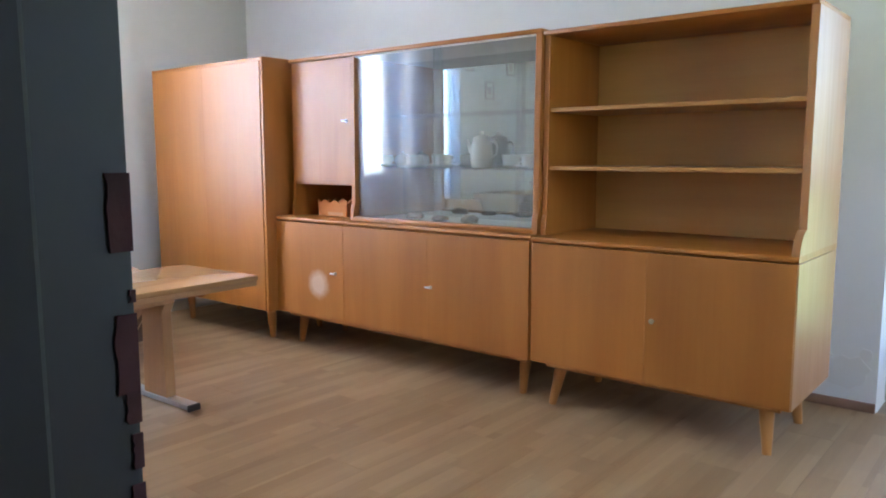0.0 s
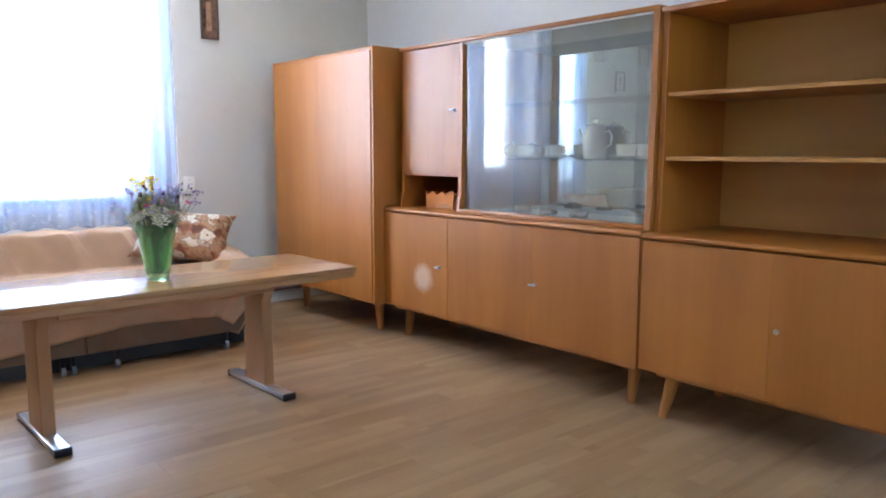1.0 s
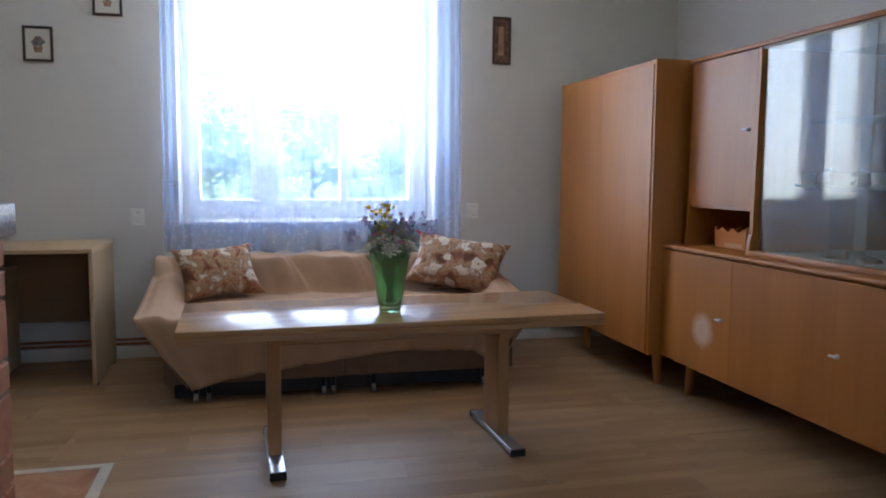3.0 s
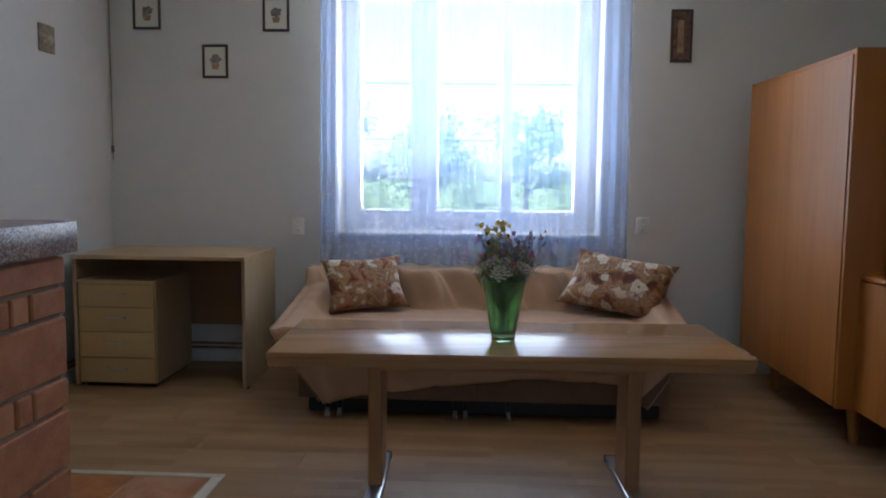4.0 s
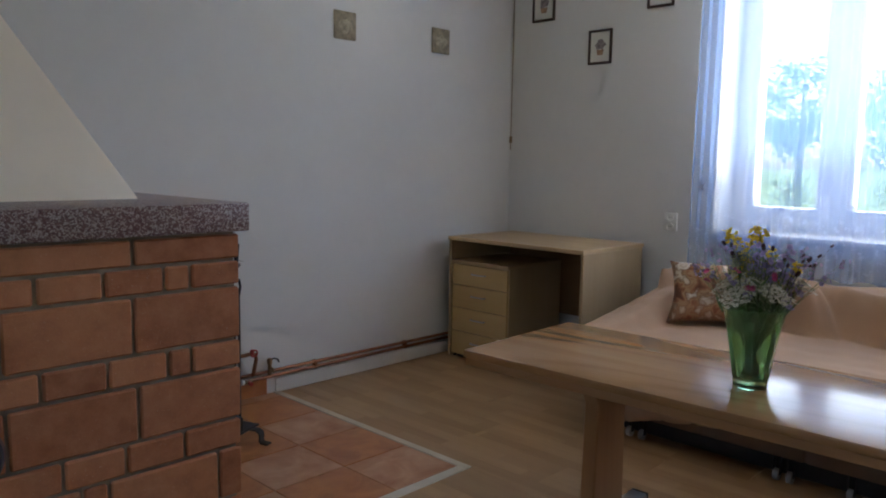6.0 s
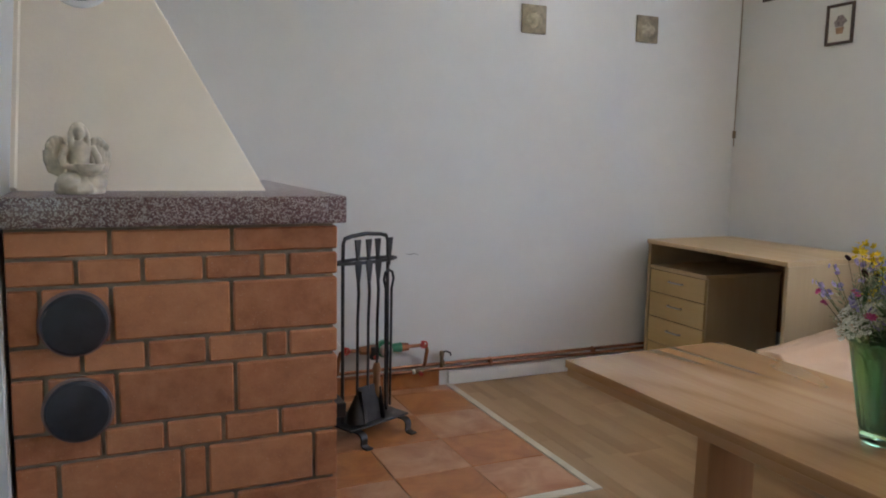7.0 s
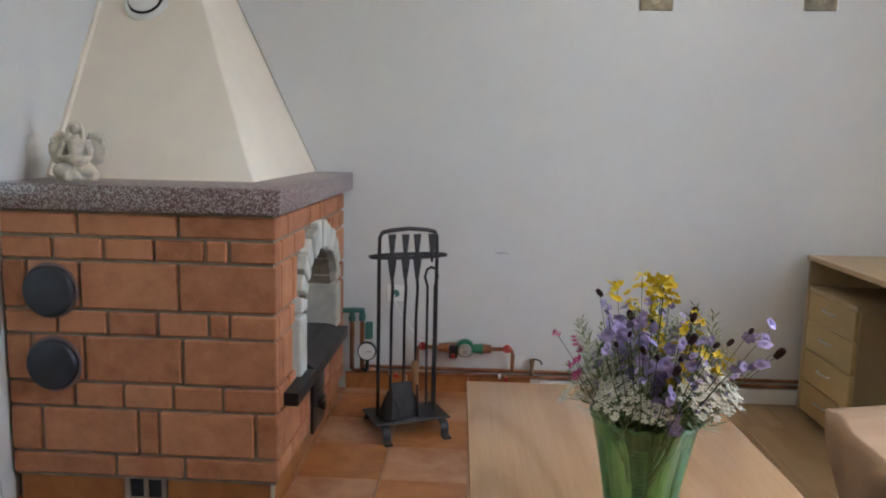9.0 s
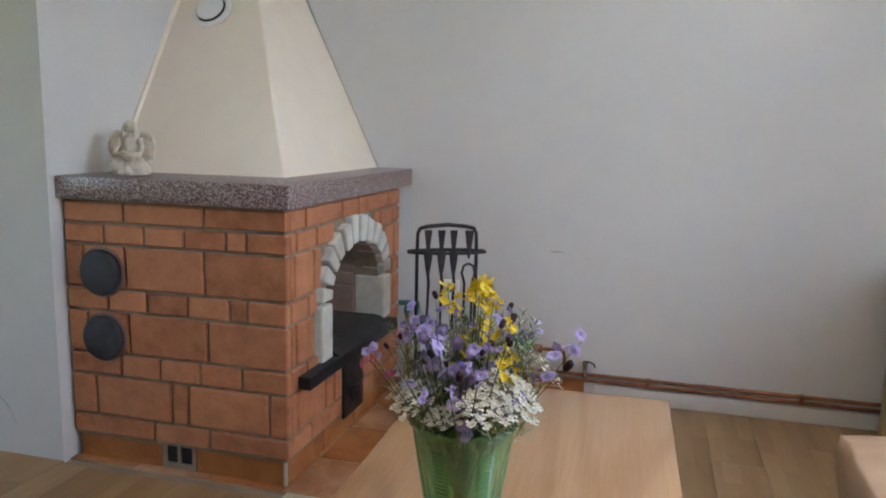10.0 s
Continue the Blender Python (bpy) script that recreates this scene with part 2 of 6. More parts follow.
def print_cloth():
    m, nt, bs = base_mat("floral_cloth")
    v = coords(nt)
    n1 = noise_tex(nt, v, 13.0, 3, 0.5, 0.5)
    ground = ramp(nt, n1, [(0.36, (0.13, 0.042, 0.018)), (0.44, (0.30, 0.12, 0.05)), (0.50, (0.44, 0.27, 0.14)), (0.56, (0.24, 0.13, 0.065)), (0.64, (0.66, 0.56, 0.42))])
    # big pale blossoms with a petalled outline
    wob = nt.nodes.new("ShaderNodeVectorMath")
    wob.operation = "MULTIPLY_ADD"
    wob.inputs[1].default_value = (0.075, 0.075, 0.075)
    nz = nt.nodes.new("ShaderNodeTexNoise")
    nz.inputs["Scale"].default_value = 22.0
    nt.links.new(v, nz.inputs["Vector"])
    nt.links.new(nz.outputs["Color"], wob.inputs[0])
    nt.links.new(v, wob.inputs[2])
    vo = nt.nodes.new("ShaderNodeTexVoronoi")
    vo.inputs["Scale"].default_value = 7.2
    nt.links.new(wob.outputs["Vector"], vo.inputs["Vector"])
    d = vo.outputs["Distance"]
    bloom_c = ramp(nt, d, [(0.04, (0.26, 0.11, 0.04)), (0.08, (0.44, 0.32, 0.20)), (0.13, (0.78, 0.73, 0.62)), (0.19, (0.56, 0.46, 0.34)), (0.25, (0.76, 0.70, 0.59)), (0.34, (0.20, 0.08, 0.035))])
    c = mixc(nt, ramp(nt, d, [(0.31, (1.0,) * 3), (0.37, (0.0,) * 3)]), ground, bloom_c)
    # rust-brown lower border
    tc = nt.nodes.new("ShaderNodeTexCoord")
    sx = nt.nodes.new("ShaderNodeSeparateXYZ")
    nt.links.new(tc.outputs["Object"], sx.inputs[0])
    mr = nt.nodes.new("ShaderNodeMapRange")
    mr.inputs["From Min"].default_value, mr.inputs["From Max"].default_value = -0.03, -0.12
    mr.inputs["To Max"].default_value = 0.35
    nt.links.new(sx.outputs["Z"], mr.inputs["Value"])
    c = mixc(nt, mr.outputs["Result"], c, ramp(nt, n1, [(0.3, (0.17, 0.055, 0.025)), (0.7, (0.36, 0.17, 0.09))]))
    nt.links.new(c, bs.inputs["Base Color"])
    bs.inputs["Roughness"].default_value = 0.8
    bump(nt, bs, noise_tex(nt, v, 320.0, 2), 0.2, 0.001)
    return m


def worn_door(dark, light):
    """The varnished veneer with one pale, rubbed spot."""
    m = wood("veneer_worn", dark, light, "z", 0.42, 0.6, 0.08, 0.2, 0.0)
    nt = m.node_tree
    bs = nt.nodes["Principled BSDF"]
    old = bs.inputs["Base Color"].links[0].from_socket
    tc = nt.nodes.new("ShaderNodeTexCoord")
    ds = nt.nodes.new("ShaderNodeVectorMath")
    ds.operation = "DISTANCE"
    ds.inputs[1].default_value = (0.09, 0.0, -0.075)
    nt.links.new(tc.outputs["Object"], ds.inputs[0])
    ad = nt.nodes.new("ShaderNodeMath")
    ad.operation = "MULTIPLY_ADD"
    ad.inputs[1].default_value = 0.03
    nt.links.new(noise_tex(nt, tc.outputs["Object"], 25.0, 3), ad.inputs[0])
    nt.links.new(ds.outputs["Value"], ad.inputs[2])
    nt.links.new(mixc(nt, ramp(nt, ad.outputs[0], [(0.06, (0.62,) * 3), (0.11, (0.0,) * 3)]), old, (0.74, 0.58, 0.46)), bs.inputs["Base Color"])
    return m


def green_glass():
    m, nt, bs = base_mat("green_glass")
    bs.inputs["Base Color"].default_value = (0.55, 0.86, 0.50, 1)
    bs.inputs["Transmission Weight"].default_value, bs.inputs["Roughness"].default_value, bs.inputs["IOR"].default_value = 0.86, 0.07, 1.48
    return m


VDARK, VLIGHT = (0.33, 0.106, 0.011), (0.44, 0.166, 0.023)
M = {
    "wall": plaster("wall_plaster", (0.715, 0.705, 0.685)),
    "ceil": plaster("ceiling_plaster", (0.80, 0.79, 0.77)),
    "hood": plaster("hood_plaster", (0.94, 0.835, 0.70)),
    "veneer": wood("veneer", VDARK, VLIGHT, "z", 0.42, 0.6, 0.08, 0.2),
    "veneer_h": wood("veneer_lengthwise", VDARK, VLIGHT, "x", 0.42, 0.6, 0.05, 0.25),
    "veneer_in": wood("veneer_inside", (0.57, 0.275, 0.062), (0.69, 0.385, 0.11), "x", 0.45, 0.6, 0.03, 0.2),
    "veneer_shelf": wood("veneer_shelf", (0.37, 0.165, 0.035), (0.50, 0.25, 0.065), "x", 0.42, 0.6, 0.03, 0.25),
    # paler veneer: daylight on the bookcase's end is mixed into its colour
    "veneer_lit_side": wood("veneer_side", (0.34, 0.138, 0.042), (0.44, 0.20, 0.07), "z", 0.38, 0.6, 0.05, 0.25),
    "worn": worn_door(VDARK, VLIGHT),
    "leg": wood("leg_wood", (0.40, 0.16, 0.035), (0.52, 0.235, 0.06), "z", 0.4),
    "tabletop": oak_top(),
    "tableleg": wood("table_leg_oak", (0.36, 0.18, 0.075), (0.50, 0.28, 0.13), "z", 0.35, 0.6),
    "tableleg_x": wood("table_rail_oak", (0.36, 0.18, 0.075), (0.50, 0.28, 0.13), "y", 0.35, 0.6),
    "desk": wood("desk_laminate", (0.46, 0.31, 0.155), (0.56, 0.40, 0.225), "y", 0.42, 0.6, 0.0, 0.15),
    "desk_up": wood("desk_laminate_upright", (0.44, 0.31, 0.165), (0.54, 0.40, 0.235), "z", 0.42, 0.6, 0.0, 0.15),
    "drawer": wood("drawer_front", (0.52, 0.345, 0.13), (0.62, 0.44, 0.20), "y", 0.4, 0.6, 0.0, 0.15),
    "desk_back": wood("brown_back_board", (0.22, 0.12, 0.05), (0.30, 0.17, 0.08), "y", 0.5, 0.6, 0.0, 0.15),
    "floor": laminate(),
    "strip": plain("pale_strip", (0.58, 0.52, 0.42), 0.5),
    "tile_a": tile_mat("terracotta_tile", (0.31, 0.10, 0.028), (0.50, 0.205, 0.065)),
    "tile_b": tile_mat("pale_terracotta_tile", (0.34, 0.125, 0.045), (0.54, 0.30, 0.17)),
    "grout": plain("grout", (0.34, 0.26, 0.19), 0.9),
    "mortar": plain("mortar", (0.31, 0.25, 0.19), 0.95, 0, 0.2, 20, 0.5),
    "brick": brick_mat(),
    "terrazzo": terrazzo(),
    "stone": plain("arch_stone", (0.62, 0.61, 0.54), 0.85, 0, 0.14, 14, 0.6, 45),
    "soot": plain("sooted_brick", (0.37, 0.25, 0.19), 0.9, 0, 0.35, 9, 0.3),
    "iron": plain("black_iron", (0.055, 0.052, 0.055), 0.42, 0.7, 0.3, 20, 0.25, 90),
    "iron_cap": plain("cast_iron", (0.05, 0.05, 0.06), 0.5, 0.4, 0.25, 15, 0.25, 80),
    "rim": plain("sooty_rim", (0.22, 0.14, 0.13), 0.8),
    "ash": plain("ash", (0.08, 0.075, 0.07), 1.0, 0, 0.4, 20, 0.6),
    "chrome": plain("chrome", (0.50, 0.51, 0.54), 0.30, 1.0, 0.04, 10, 0.0),
    "steel": plain("brushed_steel", (0.6, 0.6, 0.6), 0.3, 1.0, 0.06, 30, 0.05),
    "copper": plain("copper_pipe", (0.30, 0.13, 0.06), 0.42, 0.6, 0.3, 12, 0.1),
    "brass": plain("old_brass", (0.26, 0.18, 0.10), 0.4, 0.85, 0.2, 15, 0.1),
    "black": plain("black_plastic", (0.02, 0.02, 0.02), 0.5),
    "green": plain("green_enamel", (0.03, 0.22, 0.12), 0.4),
    "teal": plain("teal_plastic", (0.06, 0.2, 0.17), 0.5),
    "red": plain("red_enamel", (0.42, 0.04, 0.03), 0.4),
    "white": plain("white_plastic", (0.86, 0.85, 0.81), 0.4, 0, 0.05),
    "castor": plain("castor_plastic", (0.3, 0.295, 0.285), 0.45),
    "paint": plain("white_gloss_paint", (0.76, 0.75, 0.72), 0.35, 0, 0.06, 6, 0.1, 30),
    "porcelain": plain("porcelain", (0.78, 0.75, 0.68), 0.15, 0, 0.04, 5, 0.0, 10, 0.3),
    "cover": plain("sofa_cover", (0.47, 0.305, 0.19), 0.92, 0, 0.08, 5, 0.35, 260),
    "base": plain("sofa_base_cloth", (0.16, 0.10, 0.062), 0.9, 0, 0.12, 8, 0.3, 220),
    "cushion": print_cloth(),
    "plaque": plain("relief_plaque", (0.30, 0.25, 0.17), 0.7, 0, 0.3, 30, 0.4, 60),
    "dark": plain("dark_door_paint", (0.019, 0.0152, 0.0128), 0.6, 0, 0.15, 10, 0.15, 60),
    "chip": plain("bare_red_primer", (0.045, 0.010, 0.009), 0.9, 0, 0.35, 25, 0.3),
    "frame": plain("dark_picture_frame", (0.06, 0.03, 0.022), 0.4),
    "mat_board": plain("passe_partout", (0.72, 0.70, 0.64), 0.9, 0, 0.05),
    "pane": sheet_glass("window_glass", (0.97, 0.99, 0.98)),
    "vitrine": sheet_glass("sliding_glass", (0.93, 0.96, 0.95), 1.55, 0.11),
    "shelf_glass": sheet_glass("shelf_glass", (0.93, 0.96, 0.95)),
    "vase": green_glass(),
    "veil": veil("sheer_curtain"),
    "thread": plain("blue_thread", (0.24, 0.27, 0.40), 0.8, 0, 0.2, 40, 0),
    "statue": plain("glazed_plaster", (0.68, 0.60, 0.49), 0.6, 0, 0.22, 30, 0.3, 90),
}
mirror, nt0, bs0 = base_mat("mirror")
bs0.inputs["Base Color"].default_value = (0.64, 0.67, 0.67, 1)
bs0.inputs["Metallic"].default_value, bs0.inputs["Roughness"].default_value = 1.0, 0.01
M["mirror"] = mirror
M["dark"].node_tree.nodes["Principled BSDF"].inputs["Specular IOR Level"].default_value = 0.35

# ---- geometry helpers ----
def bx(x0, x1, y0, y1, z0, z1, bevel=0.003, seg=1, bm=None):
    """An axis-aligned block with eased edges."""
    b = bmesh.new()
    bmesh.ops.create_cube(b, size=1.0)
    lo, hi = Vector((min(x0, x1), min(y0, y1), min(z0, z1))), Vector((max(x0, x1), max(y0, y1), max(z0, z1)))
    for v in b.verts:
        v.co = Vector([lo[i] + (v.co[i] + 0.5) * (hi[i] - lo[i]) for i in range(3)])
    if bevel:
        bmesh.ops.bevel(b, geom=b.edges[:], offset=min(bevel, 0.45 * min(hi - lo)), segments=seg, profile=0.5, affect="EDGES")
    return add(bm, b)


def add(bm, b):
    """Joins b into bm (or returns b where there is no bm yet)."""
    if bm is None:
        return b
    me = bpy.data.meshes.new("tmp")
    b.to_mesh(me)
    bm.from_mesh(me)
    bpy.data.meshes.remove(me)
    b.free()
    return bm


def prism(points, axis, d0, d1, bevel=0.0, seg=1, bm=None):
    """A polygon of 2D points pushed along an axis: x -> (y, z), y -> (x, z), z -> (x, y)."""
    put = {"x": lambda p, d: (d, p[0], p[1]), "y": lambda p, d: (p[0], d, p[1]), "z": lambda p, d: (p[0], p[1], d)}[axis]
    b = bmesh.new()
    a = [b.verts.new(put(p, d0)) for p in points]
    c = [b.verts.new(put(p, d1)) for p in points]
    n = len(points)
    b.faces.new(a)
    b.faces.new(c[::-1])
    for i in range(n):
        b.faces.new((a[i], c[i], c[(i + 1) % n], a[(i + 1) % n]))
    bmesh.ops.recalc_face_normals(b, faces=b.faces)
    if bevel:
        bmesh.ops.bevel(b, geom=b.edges[:], offset=bevel, segments=seg, profile=0.5, affect="EDGES")
    return add(bm, b)


def rod(p0, p1, r0, r1=None, n=12, bm=None):
    p0, p1 = Vector(p0), Vector(p1)
    r1 = r0 if r1 is None else r1
    b = bmesh.new()
    d = p1 - p0
    bmesh.ops.create_cone(b, cap_ends=True, segments=n, radius1=r0, radius2=r1, depth=d.length)
    m = Matrix.Translation((p0 + p1) / 2) @ d.to_track_quat("Z", "Y").to_matrix().to_4x4()
    bmesh.ops.transform(b, matrix=m, verts=b.verts)
    return add(bm, b)


def tube(points, r, n=8, bm=None, closed=False):
    """A round bar along a line of points; r is a number or one per point."""
    pts = [Vector(p) for p in points]
    b = bmesh.new()
    rings = []
    for i, p in enumerate(pts):
        q0, q1 = pts[i - 1 if (i or closed) else 0], pts[(i + 1) % len(pts) if (closed or i + 1 < len(pts)) else i]
        q = (q1 - q0).normalized().to_track_quat("Z", "Y")
        rr = r if isinstance(r, (int, float)) else r[i]
        rings.append([b.verts.new(p + q @ Vector((rr * math.cos(2 * math.pi * k / n), rr * math.sin(2 * math.pi * k / n), 0))) for k in range(n)])
    last = len(rings) if closed else len(rings) - 1
    for i in range(last):
        a, c = rings[i], rings[(i + 1) % len(rings)]
        off = min(range(n), key=lambda o: sum((a[k].co - c[(k + o) % n].co).length for k in range(0, n, max(1, n // 4))))
        for k in range(n):
            b.faces.new((a[k], a[(k + 1) % n], c[(k + 1 + off) % n], c[(k + off) % n]))
    if not closed:
        b.faces.new(rings[0][::-1])
        b.faces.new(rings[-1])
    bmesh.ops.recalc_face_normals(b, faces=b.faces)
    return add(bm, b)


def lathe(profile, n=32, shape=None, bm=None):
    """Turns (r, z) round the z axis; shape(angle, r, z) may alter the radius."""
    b = bmesh.new()
    rings = []
    for r, z in profile:
        if r < 1e-6:
            rings.append([b.verts.new((0, 0, z))])
            continue
        ring = []
        for k in range(n):
            a = 2 * math.pi * k / n
            rr, zz = shape(a, r, z) if shape else (r, z)
            ring.append(b.verts.new((rr * math.cos(a), rr * math.sin(a), zz)))
        rings.append(ring)
    for a, c in zip(rings, rings[1:]):
        for k in range(n):
            f = [a[k % len(a)], a[(k + 1) % len(a)], c[(k + 1) % len(c)], c[k % len(c)]]
            f = list(dict.fromkeys(f))
            if len(f) > 2:
                b.faces.new(f)
    bmesh.ops.recalc_face_normals(b, faces=b.faces)
    return add(bm, b)


def moved(bm, m):
    bmesh.ops.transform(bm, matrix=m, verts=bm.verts)
    return bm


def mesh_of(bm, name, material, smooth=35.0):
    me = bpy.data.meshes.new(name)
    bm.to_mesh(me)
    bm.free()
    me.materials.append(material)
    if smooth:
        me.polygons.foreach_set("use_smooth", [True] * len(me.polygons))
        me.set_sharp_from_angle(angle=radians(smooth))
    return me


def part(name, bm, material, parent, label="", smooth=35.0):
    ob = new(name, mesh_of(bm, name, material, smooth))
    ob.parent = parent
    if label:
        tagged(ob, label)
    return ob


def thing(name, place, label, category, group="", turn=0.0):
    ob = new(name)
    ob.empty_display_size = 0.1
    ob.matrix_basis = pose(*place, 0, 0, turn)
    return tagged(ob, label, category, group)


def setting(name, bm, material, label="", category="", smooth=35.0):
    ob = new(name, mesh_of(bm, name, material, smooth))
    return tagged(ob, label, category, "", "structure")


# ---- the room's shell ----
XW, YS, YN, XE, CEIL = -5.04, -0.88, 3.93, 1.30, 2.66
XC, YD = -1.366, 0.44

b = bx(XW - 0.4, XW, YS - 0.2, 0.55, -0.1, CEIL, 0)
bx(XW - 0.4, XW, 2.17, YN + 0.3, -0.1, CEIL, 0, 1, b)
bx(XW - 0.4, XW, 0.55, 2.17, -0.1, 0.82, 0, 1, b)
bx(XW - 0.4, XW, 0.55, 2.17, 2.42, CEIL, 0, 1, b)
setting("wall_west", b, M["wall"], "white plastered wall with a window opening", "wall")
setting("wall_south", bx(XW, XC + 0.2, YS - 0.2, YS, -0.1, CEIL, 0), M["wall"], "white plastered wall behind the fireplace", "wall")
setting("wall_chimney", bx(XC, XC + 0.2, YS, YD - 0.2, -0.1, CEIL, 0), M["wall"], "white plastered wall beside the fireplace", "wall")
b = bx(XC, -0.47, YD - 0.2, YD, -0.1, CEIL, 0)
bx(0.51, XE + 0.2, YD - 0.2, YD, -0.1, CEIL, 0, 1, b)
bx(-0.47, 0.51, YD - 0.2, YD, 2.06, CEIL, 0, 1, b)
setting("wall_entrance", b, M["wall"], "white plastered wall with the doorway", "wall")
b = bx(XW, -0.53, YN, YN + 0.3, -0.1, CEIL, 0)
bx(0.40, XE + 0.2, YN, YN + 0.3, -0.1, CEIL, 0, 1, b)
bx(-0.53, 0.40, YN, YN + 0.3, 2.08, CEIL, 0, 1, b)
setting("wall_north", b, M["wall"], "white plastered wall with flaking paint near the floor", "wall")
b = bx(XE, XE + 0.2, YD, 1.35, -0.1, CEIL, 0)
bx(XE, XE + 0.2, 3.05, YN, -0.1, CEIL, 0, 1, b)
bx(XE, XE + 0.2, 1.35, 3.05, -0.1, 0.85, 0, 1, b)
bx(XE, XE + 0.2, 1.35, 3.05, 2.35, CEIL, 0, 1, b)
setting("wall_east", b, M["wall"], "white plastered wall with a window opening", "wall")
b = bx(XC + 0.2, XE + 0.2, -1.7, -1.5, -0.1, CEIL, 0)
bx(XC, XC + 0.2, -1.7, YS - 0.2, -0.1, CEIL, 0, 1, b)
bx(XE, XE + 0.2, -1.5, YD - 0.2, -0.1, CEIL, 0, 1, b)
setting("wall_hall", b, M["wall"], "plain plastered walls of the hall", "wall")
setting("ceiling", bx(XW - 0.4, XE + 0.2, -1.7, YN + 0.3, CEIL, CEIL + 0.2, 0), M["ceil"], "white plastered ceiling", "ceiling")
subfloor = setting("floor", bx(XW - 0.4, XE + 0.2, -1.7, YN + 0.3, -0.2, -0.008, 0), M["grout"], "pale oak laminate floor", "floor")

# ---- windows, doors, trim ----
def window(name, place, width, height, bars, turn, label):
    """A white casement window in the y-z plane of its own frame; bars: (middle, width) of the uprights."""
    w = thing(name, place, label, "window", "", turn)
    w["kind"] = "structure"
    part("outer_frame", bx(-0.05, 0.05, 0, 0.11, 0, height, 0.006), M["paint"], w)
    part("outer_frame", bx(-0.05, 0.05, width - 0.13, width, 0, height, 0.006), M["paint"], w)
    part("outer_frame", bx(-0.05, 0.05, 0.11, width - 0.13, 0, 0.13, 0.006), M["paint"], w)
    part("outer_frame", bx(-0.05, 0.05, 0.11, width - 0.13, height - 0.10, height, 0.006), M["paint"], w)
    for mid, wd in bars:
        part("mullion", bx(-0.045, 0.045, mid - wd / 2, mid + wd / 2, 0.13, height - 0.10, 0.006), M["paint"], w)
        if wd > 0.12:
            part("handle", rod((0.045, mid, height * 0.42), (0.075, mid, height * 0.42), 0.008, bm=bx(0.065, 0.08, mid - 0.008, mid + 0.008, height * 0.42 - 0.1, height * 0.42, 0.004)), M["steel"], w)
    edges = [0.11] + [e for mid, wd in bars for e in (mid - wd / 2, mid + wd / 2)] + [width - 0.13]
    for y0, y1 in zip(edges[::2], edges[1::2]):
        p = part("pane", bx(-0.004, 0.004, y0 - 0.004, y1 + 0.004, 0.127, height - 0.097, 0), M["pane"], w)
        p.visible_shadow = False
    return w


window("window_1", (XW - 0.29, 0.55, 0.84), 1.62, 1.58, [(0.522, 0.177), (1.052, 0.07)], 0, "white painted three-part casement window")
window("window_2", (XE + 0.1, 3.05, 0.87), 1.70, 1.48, [(0.85, 0.14)], 180, "white painted two-part casement window")
setting("window_sill_1", bx(XW - 0.24, XW + 0.03, 0.53, 2.19, 0.815, 0.842, 0.006, 2), M["paint"], "white painted window sill", "sill")
setting("window_sill_2", bx(XE - 0.03, XE + 0.06, 1.33, 3.07, 0.845, 0.872, 0.006, 2), M["paint"], "white painted window sill", "sill")

# dark painted door frame that the walk starts in
df = thing("door_frame_1", (-0.44, 0.40, 0), "dark grey painted door frame with paint chipped to red primer", "door frame")
df["kind"] = "structure"
part("jamb", bx(-0.03, 0.03, -0.21, 0.025, 0, 2.03, 0.006, 2), M["dark"], df)
part("jamb", bx(0.89, 0.95, -0.21, 0.025, 0, 2.03, 0.006, 2), M["dark"], df)
part("lintel", bx(-0.03, 0.95, -0.21, 0.025, 2.03, 2.09, 0.006, 2), M["dark"], df)
part("door_stop", bx(0.03, 0.042, -0.2, -0.035, 0, 2.03, 0.004), M["dark"], df)
part("door_stop", bx(0.878, 0.89, -0.2, -0.035, 0, 2.03, 0.004), M["dark"], df)
def chip(z0, z1, depth, seed):
    """A ragged flake of bare primer on the jamb's room-side edge."""
    rnd = random.Random(seed)
    n = 7
    pts = [(0.0232, z0 + (z1 - z0) * i / n) for i in range(n + 1)]
    pts += [(0.0232 - depth + rnd.uniform(-0.0012, 0.0012), z1 - (z1 - z0) * i / n) for i in range(n + 1)]
    return prism(pts, "x", 0.0305, 0.0318)
for z0, z1, dep, sd in ((1.094, 1.142, 0.015, 1), (1.005, 1.055, 0.014, 2), (0.985, 1.006, 0.009, 3), (0.955, 0.978, 0.006, 7), (0.905, 0.92, 0.005, 8), (0.87, 0.895, 0.007, 9), (1.062, 1.07, 0.004, 10), (0.93, 0.945, 0.008, 4), (0.80, 0.85, 0.01, 5), (0.62, 0.66, 0.008, 6)):
    part("paint_chip", chip(z0, z1, dep, sd), M["chip"], df, "bare red primer")

# glazed white door in the recess of the north wall
d2 = thing("door_2", (-0.53, YN + 0.24, 0), "white painted glazed door, closed", "door")
d2["kind"] = "structure"
part("jamb", bx(0, 0.05, -0.02, 0.06, 0, 2.08, 0.005), M["paint"], d2)
part("jamb", bx(0.88, 0.93, -0.02, 0.06, 0, 2.08, 0.005), M["paint"], d2)
part("lintel", bx(0.05, 0.88, -0.02, 0.06, 2.02, 2.08, 0.005), M["paint"], d2)
for x0, x1, z0, z1 in ((0.052, 0.16, 0.01, 2.018), (0.77, 0.878, 0.01, 2.018), (0.16, 0.77, 0.01, 0.3), (0.16, 0.77, 1.9, 2.018), (0.16, 0.77, 1.0, 1.08)):
    part("leaf_rail", bx(x0, x1, 0, 0.045, z0, z1, 0.004), M["paint"], d2)
